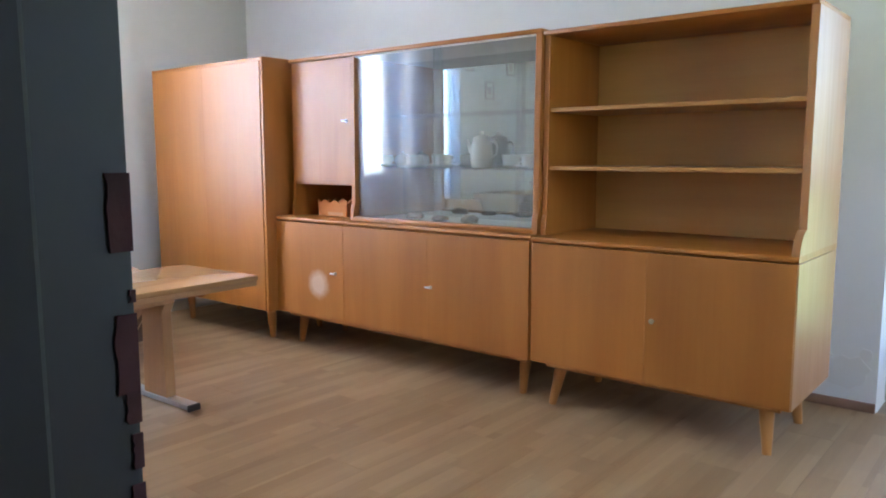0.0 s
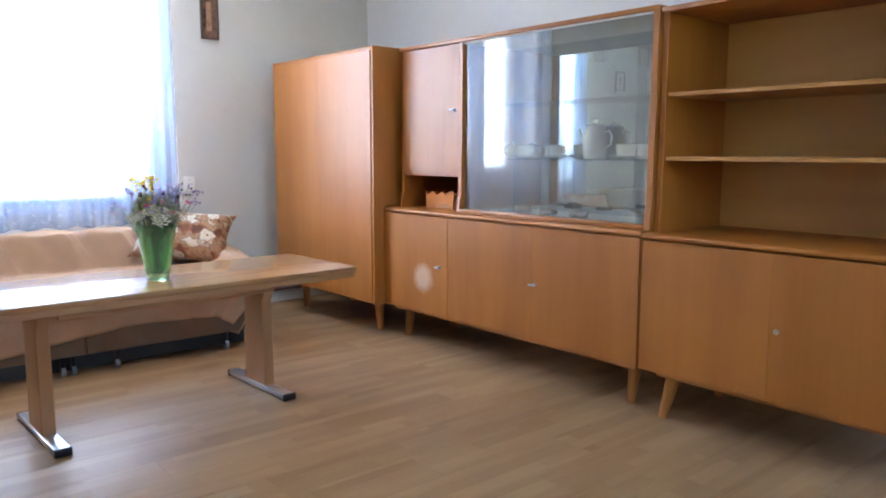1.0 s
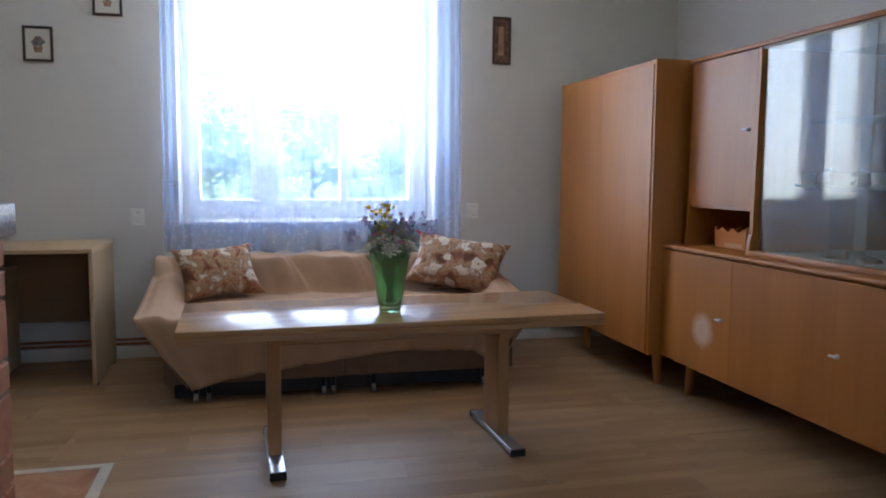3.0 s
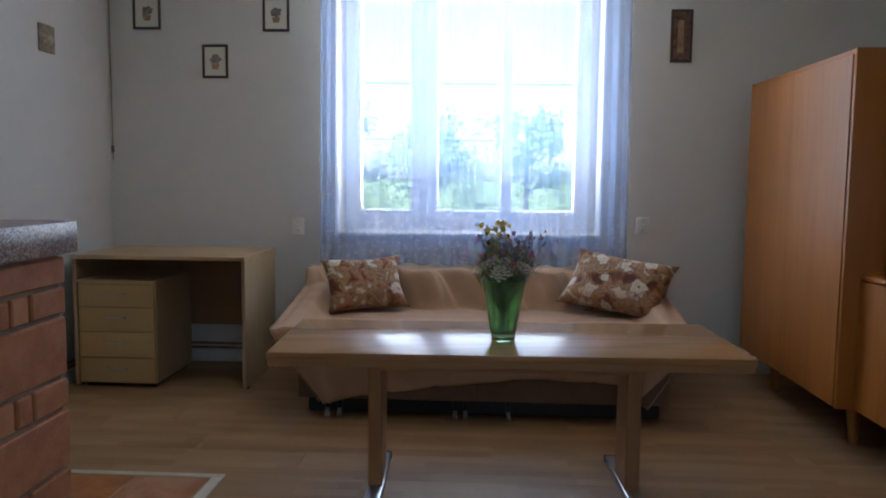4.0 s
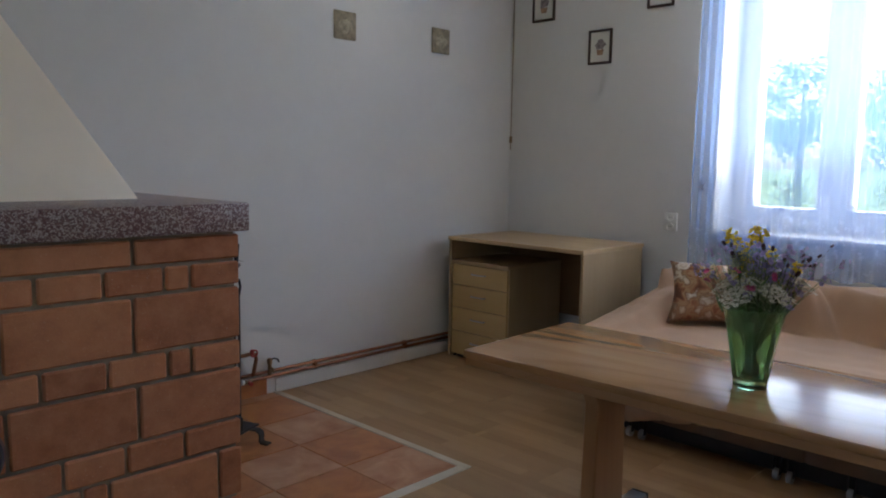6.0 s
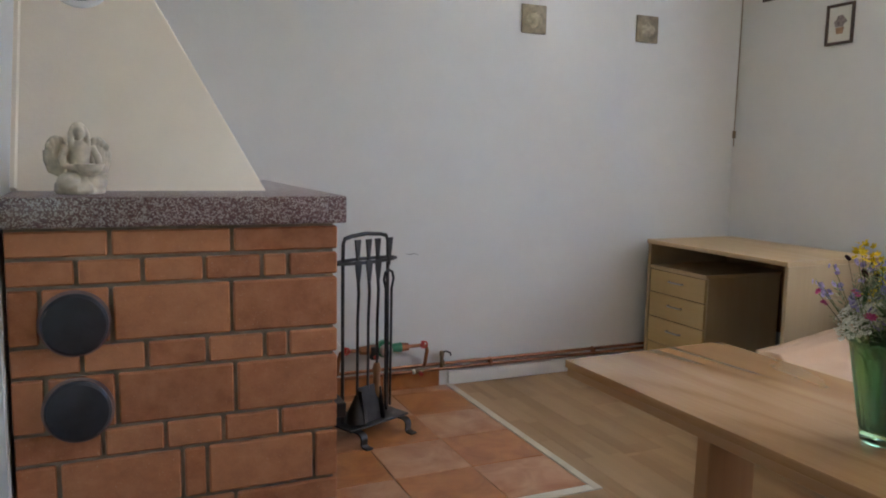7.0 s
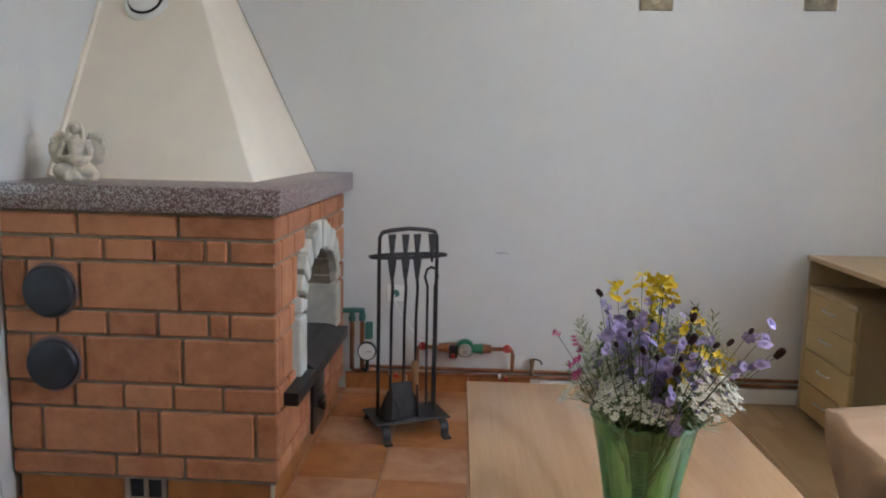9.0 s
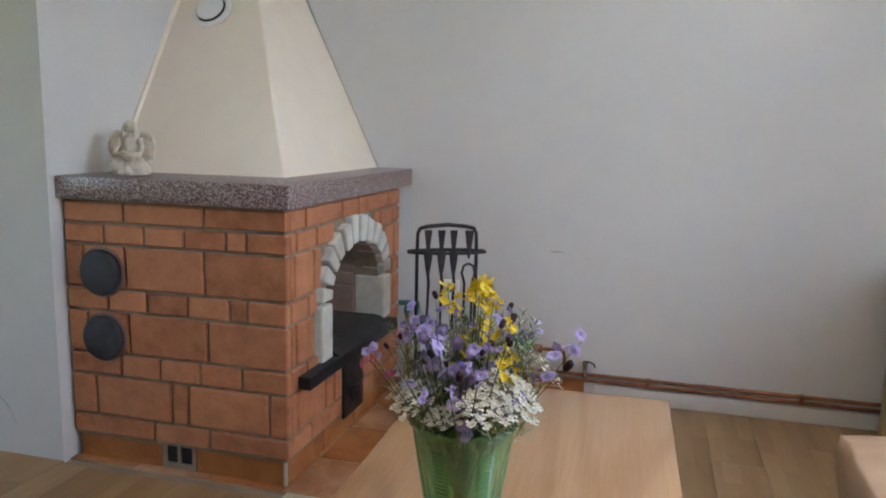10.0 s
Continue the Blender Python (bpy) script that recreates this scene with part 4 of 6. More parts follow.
part("rim_bead", tube([(0.0815 * math.cos(a), 0.0815 * math.sin(a), 0.2215 + 0.002 * math.cos(a * 18)) for a in [i * 6.28319 / 72 for i in range(72)]], 0.003, 8, None, True), M["vase"], va, "scalloped rim of the vase")

# ---- wild flowers ----
M["stem"] = plain("stem_green", (0.07, 0.13, 0.035), 0.7, 0, 0.3, 20, 0)
M["stem_dark"] = plain("dark_stem", (0.06, 0.055, 0.03), 0.8, 0, 0.3, 20, 0)
M["yellow"] = plain("yellow_petal", (0.82, 0.60, 0.02), 0.7, 0, 0.15, 30, 0)
M["violet"] = plain("violet_petal", (0.38, 0.31, 0.56), 0.7, 0, 0.2, 30, 0)
M["umbel"] = plain("white_umbel", (0.66, 0.64, 0.52), 0.8, 0, 0.15, 60, 0)
M["pink"] = plain("pink_petal", (0.55, 0.08, 0.22), 0.7, 0, 0.2, 30, 0)
M["burnet"] = plain("burnet_head", (0.035, 0.008, 0.012), 0.8, 0, 0.3, 60, 0.3)
M["sprig"] = plain("sprig_green", (0.27, 0.31, 0.17), 0.8, 0, 0.3, 20, 0)
M["leaf"] = plain("leaf_green", (0.075, 0.15, 0.04), 0.6, 0, 0.3, 20, 0)
bq = thing("bouquet", (-3.148, 1.535, TZ + 0.028), "loose bouquet of wild flowers in the green vase", "bouquet")


def petals(n, r, w, tilt, bm=None, cup_=0.0):
    """A ring of bent petals round the z axis."""
    b = bmesh.new()
    for k in range(n):
        a = 2 * math.pi * k / n
        ca, sa = math.cos(a), math.sin(a)
        rows = []
        for i, (d, ww) in enumerate(((0.0, 0.25), (0.5, 1.0), (0.85, 0.7), (1.0, 0.1))):
            z = math.sin(tilt) * d * r + cup_ * d * d * r
            rr = math.cos(tilt) * d * r
            rows.append([b.verts.new((rr * ca - s * ww * w * sa, rr * sa + s * ww * w * ca, z)) for s in (-0.5, 0.5)])
        for p, q in zip(rows, rows[1:]):
            b.faces.new((p[0], p[1], q[1], q[0]))
    return add(bm, b)


def head_yellow():
    bm = None
    rnd = random.Random(5)
    for i in range(9):
        m = pose(rnd.uniform(-0.019, 0.019), rnd.uniform(-0.019, 0.019), rnd.uniform(-0.03, 0.012), rnd.uniform(-45, 45), rnd.uniform(-45, 45), rnd.uniform(0, 360))
        bm = add(bm, moved(petals(5, 0.0125, 0.0085, 0.35), m))
    return bm


def head_violet():
    bm = None
    rnd = random.Random(8)
    for i in range(4):
        m = pose(rnd.uniform(-0.012, 0.012), rnd.uniform(-0.012, 0.012), -0.014 * i, rnd.uniform(40, 120), 0, rnd.uniform(0, 360))
        bm = add(bm, moved(petals(5, 0.016, 0.011, 0.8, None, -0.5), m))
    return bm


def head_umbel():
    """A domed umbel of small clusters on fine rays."""
    bm = None
    rnd = random.Random(3)
    for i in range(26):
        a, d = i * 2.39996, 0.042 * math.sqrt((i + 0.3) / 26)
        cx_, cy_, cz_ = d * math.cos(a), d * math.sin(a), 0.014 - d * d * 8 + rnd.uniform(-0.002, 0.002)
        for k in range(7):
            b_, e = k * 0.9 + i, (0.0 if k == 0 else 0.0058)
            m = pose(cx_ + e * math.cos(b_), cy_ + e * math.sin(b_), cz_ + rnd.uniform(-0.0015, 0.0015), rnd.uniform(-25, 25), rnd.uniform(-25, 25), 0)
            bm = add(bm, moved(petals(5, 0.0033, 0.003, 0.2), m))
        if i % 2 == 0:
            bm = tube([(0, 0, -0.03), (cx_ * 0.6, cy_ * 0.6, -0.01), (cx_, cy_, cz_)], 0.0006, 3, bm)
    return bm


def spray_leaf():
    """A feathery sprig of grey-green leaflets."""
    b = bmesh.new()
    rnd = random.Random(17)
    for i in range(34):
        t = 0.15 + 0.85 * i / 34
        a, l = i * 2.4, 0.022 * (1.1 - t) + 0.006
        base = Vector((0.012 * t * t, 0, 0.09 * t))
        tip = base + Vector((l * math.cos(a), l * math.sin(a), l * 0.7))
        w = Vector((-math.sin(a), math.cos(a), 0)) * 0.0016
        m = (base + tip) / 2
        b.faces.new([b.verts.new(v) for v in (base, m + w, tip, m - w)])
    return b


def head_pink():
    bm = None
    for i in range(3):
        bm = add(bm, moved(petals(6, 0.011, 0.007, 0.5), pose(0.008 * i - 0.008, 0.004 * i, 0.005 * i, 20 * i, 15, 40 * i)))
    return bm


def head_burnet():
    return lathe([(0, -0.012), (0.005, -0.01), (0.0068, 0.0), (0.0055, 0.009), (0, 0.012)], 10)


def leaf_blade():
    b = bmesh.new()
    rows = []
    for i in range(6):
        t = i / 5
        w = 0.007 * math.sin(math.pi * min(1, t * 0.9 + 0.08))
        rows.append([b.verts.new((s * w, 0.0, 0.0) if False else (s * w, 0.02 * t * t, 0.07 * t)) for s in (-1, 1)])
    for p, q in zip(rows, rows[1:]):
        b.faces.new((p[0], p[1], q[1], q[0]))
    return b


heads = {}
for nm, fn, mt in (("yellow_flower", head_yellow, "yellow"), ("violet_bellflower", head_violet, "violet"), ("white_umbel", head_umbel, "umbel"), ("pink_flower", head_pink, "pink"), ("burnet_head", head_burnet, "burnet"), ("leaf", leaf_blade, "leaf"), ("feathery_sprig", spray_leaf, "sprig")):
    heads[nm] = mesh_of(fn(), nm, M[mt], 0)
rnd = random.Random(21)


def stalk(tip, mat, r=0.001):
    """A bent stem from the vase's foot to the tip."""
    tip = Vector(tip)
    a = math.atan2(tip.y, tip.x) + math.pi + rnd.uniform(-0.5, 0.5)
    foot = Vector((0.022 * math.cos(a), 0.022 * math.sin(a), 0.004))
    rim = Vector((tip.x, tip.y, 0)).normalized() * min(0.05, Vector((tip.x, tip.y)).length * 0.55)
    rim.z = 0.175
    pts = []
    for i in range(9):
        t = i / 8
        pts.append(foot * (1 - t) ** 2 + 2 * t * (1 - t) * (rim * 1.0) * 1.0 + tip * t * t)
    return tube(pts, [r * (1.2 - 0.5 * i / 8) for i in range(9)], 5)


def bloom(kind, tip, scale=1.0):
    tip = Vector(tip)
    s = part("stem", stalk(tip, M["stem"], 0.0006 if kind == "burnet_head" else 0.0008), M["stem_dark" if kind in ("burnet_head", "pink_flower") else "stem"], bq)
    ob = new(kind, heads[kind])
    ob.parent = s
    lean = Vector((tip.x, tip.y, 0.16))
    q = lean.to_track_quat("Z", "Y").to_euler()
    ob.matrix_basis = Matrix.LocRotScale(tip, q, (scale,) * 3) @ pose(0, 0, 0, rnd.uniform(-15, 15), rnd.uniform(-15, 15), rnd.uniform(0, 360))


def ring_of(kind, n, a0, a1, r0, r1, z0, z1, s0=0.9, s1=1.2):
    for i in range(n):
        a = radians(a0 + (a1 - a0) * (i + rnd.uniform(0.1, 0.9)) / n)
        r = rnd.uniform(r0, r1)
        bloom(kind, (r * math.cos(a), r * math.sin(a), rnd.uniform(z0, z1)), rnd.uniform(s0, s1))


# each kind keeps to its own side of the bunch (angles from +x, towards +y)
ring_of("yellow_flower", 17, 165, 320, 0.01, 0.085, 0.25, 0.40, 0.5, 0.85)
ring_of("yellow_flower", 3, 130, 180, 0.05, 0.12, 0.27, 0.33, 0.7, 1.0)
ring_of("violet_bellflower", 18, 0, 130, 0.015, 0.10, 0.24, 0.37, 0.8, 1.15)
ring_of("violet_bellflower", 6, 140, 330, 0.04, 0.13, 0.25, 0.36, 0.7, 1.0)
ring_of("violet_bellflower", 3, 130, 185, 0.11, 0.18, 0.22, 0.34, 0.8, 1.1)
ring_of("violet_bellflower", 8, 55, 125, 0.12, 0.23, 0.29, 0.375, 0.4, 0.65)
ring_of("white_umbel", 3, 95, 195, 0.075, 0.125, 0.225, 0.285, 0.9, 1.15)
ring_of("white_umbel", 4, -50, 60, 0.06, 0.11, 0.215, 0.28, 0.75, 1.0)
ring_of("white_umbel", 1, 60, 120, 0.075, 0.10, 0.195, 0.235, 0.55, 0.75)
ring_of("white_umbel", 4, 200, 320, 0.06, 0.10, 0.22, 0.27, 0.6, 0.9)
ring_of("violet_bellflower", 8, 235, 300, 0.11, 0.19, 0.26, 0.36, 0.45, 0.7)
ring_of("pink_flower", 5, -60, 40, 0.09, 0.16, 0.24, 0.30, 0.6, 0.9)
ring_of("burnet_head", 10, 60, 330, 0.04, 0.12, 0.29, 0.39, 0.6, 0.95)
ring_of("burnet_head", 2, 150, 200, 0.13, 0.20, 0.28, 0.36, 0.6, 0.9)
ring_of("burnet_head", 6, 50, 130, 0.12, 0.21, 0.30, 0.37, 0.4, 0.6)
for i in range(80):
    a, r = rnd.uniform(0, 6.283), 0.095 * math.sqrt(rnd.random())
    ob = new("feathery_sprig", heads["feathery_sprig"])
    ob.parent = bq
    ob.matrix_basis = pose(r * math.cos(a), r * math.sin(a), rnd.uniform(0.16, 0.27), rnd.uniform(-25, 25) - 200 * r * math.sin(a), 200 * r * math.cos(a) + rnd.uniform(-25, 25), rnd.uniform(0, 360)) @ Matrix.Diagonal((rnd.uniform(0.7, 1.2),) * 3 + (1,))
M["dusk_leaf"] = plain("dark_green_leaf", (0.045, 0.08, 0.03), 0.7, 0, 0.3, 20, 0)
heads["dark_leaf"] = mesh_of(leaf_blade(), "dark_leaf", M["dusk_leaf"], 0)
for i in range(24):
    a, r = rnd.uniform(0, 6.283), 0.04 * math.sqrt(rnd.random())
    ob = new("leaf", heads["dark_leaf"])
    ob.parent = bq
    ob.matrix_basis = pose(r * math.cos(a), r * math.sin(a), rnd.uniform(0.10, 0.20), rnd.uniform(-18, 18), rnd.uniform(-18, 18), rnd.uniform(0, 360)) @ Matrix.Diagonal((rnd.uniform(0.8, 1.2),) * 3 + (1,))
for i in range(34):
    a, r = rnd.uniform(0, 6.283), 0.045 * math.sqrt(rnd.random())
    part("stem", stalk((r * math.cos(a), r * math.sin(a), rnd.uniform(0.16, 0.22)), M["stem_dark"], 0.0019), M["stem_dark"], bq)
for i in range(20):
    a, r = rnd.uniform(0, 6.283), 0.06 * math.sqrt(rnd.random())
    part("stem", stalk((r * math.cos(a), r * math.sin(a), rnd.uniform(0.2, 0.26)), M["stem"], 0.001), M["stem"], bq)
for i in range(55):
    a, r = rnd.uniform(0, 6.283), rnd.uniform(0.02, 0.095)
    ob = new("leaf", heads["leaf"])
    ob.parent = bq
    ob.matrix_basis = pose(r * math.cos(a), r * math.sin(a), rnd.uniform(0.15, 0.27), rnd.uniform(-35, 35), rnd.uniform(-35, 35), rnd.uniform(0, 360)) @ Matrix.Diagonal((rnd.uniform(0.4, 0.75),) * 3 + (1,))

# ---- sofa bed with its cover ----
def smax(a, c, k=0.05):
    h = max(0.0, min(1.0, 0.5 + 0.5 * (a - c) / k))
    return c * (1 - h) + a * h + k * h * (1 - h)


def sofa_height(x, y):
    """Top of the draped cover over seat, back and sloping arms."""
    z = 0.425 + 0.006 * noise.noise(Vector((x * 5, y * 4, 0)))
    t0 = min(1.0, max(0.0, (-4.67 - x) / 0.11))
    wave = math.sin(y * 17 + 2.6 * t0 + 2.2 * noise.noise(Vector((y * 1.6, t0 * 0.8, 1))))
    tb_ = min(1.0, max(0.0, (-4.67 + 0.045 * wave * abs(wave) * (0.35 + t0) - x) / 0.11))
    back = 0.40 + 0.245 * tb_ * (2 - tb_) - max(0.0, -4.90 - x) * 0.9
    run = (x + 4.95) / 1.0
    arm_top = 0.60 - 0.155 * run
    for edge in (0.45, 2.46):
        d = abs(y - edge)
        arm = arm_top - max(0.0, d - 0.10) * 1.3 - max(0.0, 0.04 - d) * 0.5
        z = smax(z, arm, 0.06)
    z = smax(z, back, 0.018)
    # slanting folds of the cloth on the back rest
    if x < -4.60:
        z += 0.008 * tb_ * math.sin(y * 17 + x * 24 + 2.5 * noise.noise(Vector((y * 2, x * 2, 1))))
    z += 0.006 * noise.noise(Vector((x * 9, y * 3, 4)))
    return z


def hem(y):
    pts = [(0.3, 0.07), (0.45, 0.07), (0.62, 0.085), (0.9, 0.12), (1.25, 0.17), (1.7, 0.22), (2.2, 0.20), (2.48, 0.14), (2.8, 0.14)]
    for (a, za), (c, zc) in zip(pts, pts[1:]):
        if a <= y <= c:
            return za + (zc - za) * (y - a) / (c - a)
    return 0.1


def sofa():
    s = thing("sofa_bed", (-4.45, 1.52, 0), "sofa bed draped with a beige-brown cloth cover, on castors", "sofa")
    ox, oy = -4.45, 1.52
    part("base", bx(-4.90 - ox, -3.975 - ox, 0.56 - oy, 2.36 - oy, 0.095, 0.36, 0.012, 2), M["base"], s)
    for y0, y1 in ((0.565, 1.435), (1.445, 2.355)):
        part("front_panel", bx(-3.974 - ox, -3.955 - ox, y0 - oy, y1 - oy, 0.10, 0.35, 0.008, 2), M["base"], s, "brown cloth-covered front panel")
    part("back_rest", bx(-4.92 - ox, -4.80 - ox, 0.5 - oy, 2.41 - oy, 0.36, 0.60, 0.03, 3), M["base"], s)
    for y in (0.705, 0.765, 1.335, 1.385, 1.594, 2.197):
        c = part("castor", rod((-3.985 - ox, y - oy - 0.01, 0.022), (-3.985 - ox, y - oy + 0.01, 0.022), 0.022, 0.022, 18), M["castor"], s, "pale plastic castor")
        part("fork", bx(-3.996 - ox, -3.974 - ox, y - oy - 0.014, y - oy - 0.0108, 0.022, 0.094, 0.001, 1, bx(-3.996 - ox, -3.974 - ox, y - oy + 0.0108, y - oy + 0.014, 0.022, 0.094, 0.001)), M["iron"], c)
    # recessed box, added to fill the gap under the base with black
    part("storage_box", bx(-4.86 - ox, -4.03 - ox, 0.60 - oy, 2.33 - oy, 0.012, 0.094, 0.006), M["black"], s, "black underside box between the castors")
    for y in (0.8, 2.2):
        part("rear_foot", rod((-4.82 - ox, y - oy, 0), (-4.82 - ox, y - oy, 0.094), 0.02, 0.02, 14), M["black"], s)
    # the cover: one sheet over everything, with skirts at both ends and in front
    nx, ny, nd = 110, 150, 14
    b = bmesh.new()
    xs_ = [-4.965 + 1.025 * i / nx for i in range(nx + 1)]
    ys_ = [0.43 + 2.05 * j / ny for j in range(ny + 1)]
    grid = [[b.verts.new((x - ox, y - oy, sofa_height(x, y))) for y in ys_] for x in xs_]
    for i in range(nx):
        for j in range(ny):
            b.faces.new((grid[i][j], grid[i + 1][j], grid[i + 1][j + 1], grid[i][j + 1]))
    ring = [(xs_[i], ys_[0], grid[i][0], (0, -1)) for i in range(nx + 1)]
    ring += [(xs_[nx], ys_[j], grid[nx][j], (1, 0)) for j in range(1, ny)]
    ring += [(xs_[i], ys_[ny], grid[i][ny], (0, 1)) for i in range(nx, -1, -1)]
    prev = None
    for k, (x, y, top, out) in enumerate(ring):
        end = hem(y) if out[0] else 0.08 + 0.07 * (1 - (x + 4.965) / 1.025)
        ox_, oy_ = out
        if k in (nx, nx + 1):
            ox_, oy_ = 0.85, -0.85
        if k in (nx + ny - 1, nx + ny):
            ox_, oy_ = 0.85, 0.85
        col = [top]
        for d in range(1, nd + 1):
            t = d / nd
            fold = 0.016 * t * math.sin((x + y) * 33 + 2.0 * noise.noise(Vector(((x + y) * 4, 0, 0)))) + 0.012 * t * noise.noise(Vector(((x + y) * 12, t * 2, 3)))
            flare = 0.02 * min(1, t * 5) ** 0.5 - (0.03 * t * t if out[0] else 0.26 * t) + fold * (0.35 if out[0] else 1.0)
            z = top.co.z + (end - top.co.z) * t
            tuck = 0.25 * t * (max(0.0, 1 - (y - 0.43) / 0.4) - 1.0 * max(0.0, 1 - (2.48 - y) / 0.4)) if out[0] else 0.0
            col.append(b.verts.new((x - ox + ox_ * flare, y - oy + oy_ * flare + tuck, z)))
        if prev:
            for d in range(nd):
                b.faces.new((prev[d], prev[d + 1], col[d + 1], col[d]))
        prev = col
    bmesh.ops.recalc_face_normals(b, faces=b.faces)
    cv = part("cover", b, M["cover"], s, "beige-brown cloth cover", 180)
    cv.modifiers.new("thickness", "SOLIDIFY").thickness = 0.004


sofa()


def cushion(place, w, h, t, turn, tilt, roll, label):
    b = bmesh.new()
    n = 22
    for side in (1, -1):
        g = []
        for i in range(n + 1):
            row = []
            for j in range(n + 1):
                u, v = 2 * i / n - 1, 2 * j / n - 1
                pu, pv = u * (1 - 0.13 * (1 - v * v)), v * (1 - 0.16 * (1 - u * u))
                th = ((1 - u ** 4) * (1 - v ** 4)) ** 0.55
                th *= 1 + 0.16 * noise.noise(Vector((u * 1.7, v * 1.7, turn)))
                row.append(b.verts.new((side * t / 2 * th, pu * w / 2, pv * h / 2)))
            g.append(row)
        for i in range(n):
            for j in range(n):
                b.faces.new((g[i][j], g[i + 1][j], g[i + 1][j + 1], g[i][j + 1]))
    bmesh.ops.remove_doubles(b, verts=b.verts, dist=0.0008)
    bmesh.ops.recalc_face_normals(b, faces=b.faces)
    ob = new("cushion", mesh_of(b, "cushion", M["cushion"], 180))
    ob.matrix_basis = pose(*place, 0, 0, turn) @ pose(0, 0, 0, 0, -tilt, 0) @ pose(0, 0, 0, roll, 0, 0)
    return tagged(ob, label, "cushion", "sofa cushions")


cushion((-4.60, 0.795, 0.578), 0.47, 0.35, 0.14, 20, 36, 3, "beige and brown floral cushion leaning on the sofa back")
cushion((-4.58, 2.205, 0.60), 0.60, 0.38, 0.16, -24, 38, -9, "brown and cream floral cushion leaning in the sofa corner")
cushion((-4.685, 2.30, 0.55), 0.46, 0.34, 0.12, -18, 40, -4, "floral cushion tucked behind the larger one on the sofa")

# ---- desk and drawer unit ----
dk = thing("desk", (-4.985, -0.79, 0), "pale oak laminate desk standing in the corner", "desk")
part("desktop", bx(0, 0.615, 0, 0.965, 0.718, 0.74, 0.002), M["desk"], dk)
part("side_panel", bx(0.01, 0.605, 0.002, 0.022, 0.012, 0.7175, 0.002), M["desk_up"], dk)
part("side_panel", bx(0.01, 0.605, 0.943, 0.963, 0.012, 0.7175, 0.002), M["desk_up"], dk)
part("back_panel", bx(0.03, 0.048, 0.0225, 0.9425, 0.26, 0.717, 0.002), M["desk_back"], dk, "brown back board")
for y in (0.012, 0.953):
    for x in (0.06, 0.55):
        part("glide", rod((x, y, 0), (x, y, 0.0125), 0.011, 0.011, 12), M["black"], dk)
du = thing("drawer_unit", (-4.90, -0.765, 0), "pale oak laminate pedestal with four drawers under the desk", "drawer unit")
part("body", bx(0, 0.498, 0, 0.432, 0.022, 0.582, 0.002), M["desk_up"], du)
part("top", bx(-0.004, 0.516, -0.003, 0.435, 0.5825, 0.60, 0.002), M["desk"], du)
part("plinth", bx(0.03, 0.48, 0.02, 0.41, 0.0, 0.0215, 0.001), M["black"], du)
for i, (z0, z1) in enumerate(((0.454, 0.576), (0.316, 0.450), (0.172, 0.312), (0.028, 0.168))):
    dr = part("drawer", bx(0.4985, 0.516, 0.004, 0.428, z0, z1, 0.002), M["drawer"], du)
    zc = (z0 + z1) / 2 + 0.012
    part("handle", tube([(0.516, 0.165, zc), (0.53, 0.168, zc), (0.533, 0.18, zc), (0.533, 0.252, zc), (0.53, 0.264, zc), (0.516, 0.267, zc)], 0.0042, 6), M["steel"], dr, "brushed metal handle")

# ---- sheer curtain ----
def curtain():
    c = thing("curtain", (XW + 0.115, 1.395, 0.655), "white sheer curtain with embroidered hem, drawn across the window", "curtain")
    n, rows = 300, 16
    b = bmesh.new()
    g = []
    for i in range(n + 1):
        u = i / n
        side = abs(2 * u - 1)
        y = -0.915 + 1.83 * u
        ph = 2 * math.pi * (25 * u + 1.3 * noise.noise(Vector((u * 7, 0, 0))))
        amp = 0.0085 + 0.004 * max(0.0, side - 0.55) / 0.45 + 0.005 * noise.noise(Vector((u * 11, 3, 0)))
        col = []
        for j in range(rows + 1):
            t = j / rows
            x = amp * (0.65 + 0.35 * (1 - t)) * math.sin(ph) + 0.006 * noise.noise(Vector((u * 20, t * 3, 5)))
            yy = y + 0.25 * amp * math.sin(2 * ph) * (1 - 0.4 * t) + (1 - t) * 0.012 * (1 if u > 0.5 else -1) * side
            z = 1.845 * t + (0.008 * math.sin(u * 70) if j == 0 else 0)
            col.append(b.verts.new((x, yy, z)))
        g.append(col)
    for i in range(n):
        for j in range(rows):
            b.faces.new((g[i][j], g[i + 1][j], g[i + 1][j + 1], g[i][j + 1]))
    part("cloth", b, M["veil"], c, smooth=180)
    rs = random.Random(6)
    for y0, z0, n in ((-0.80, 0.10, 9), (-0.70, 0.16, 8), (0.74, 0.14, 9), (0.84, 0.30, 8), (0.80, 0.62, 5), (-0.86, 0.42, 5)):
        pts = []
        for k in range(2 * n):
            a, l = math.pi * k / n, rs.uniform(0.022, 0.042) if k % 2 else rs.uniform(0.004, 0.008)
            pts.append((y0 + l * math.cos(a), z0 + 1.4 * l * math.sin(a)))
        sp = prism(pts, "x", 0.0205, 0.0215)
        part("embroidery", sp, M["thread"], c, "dull blue embroidered sprig", 0)
    part("rail", bx(-0.02, 0.02, -0.96, 0.96, 1.85, 1.87, 0.004), M["paint"], c)


curtain()

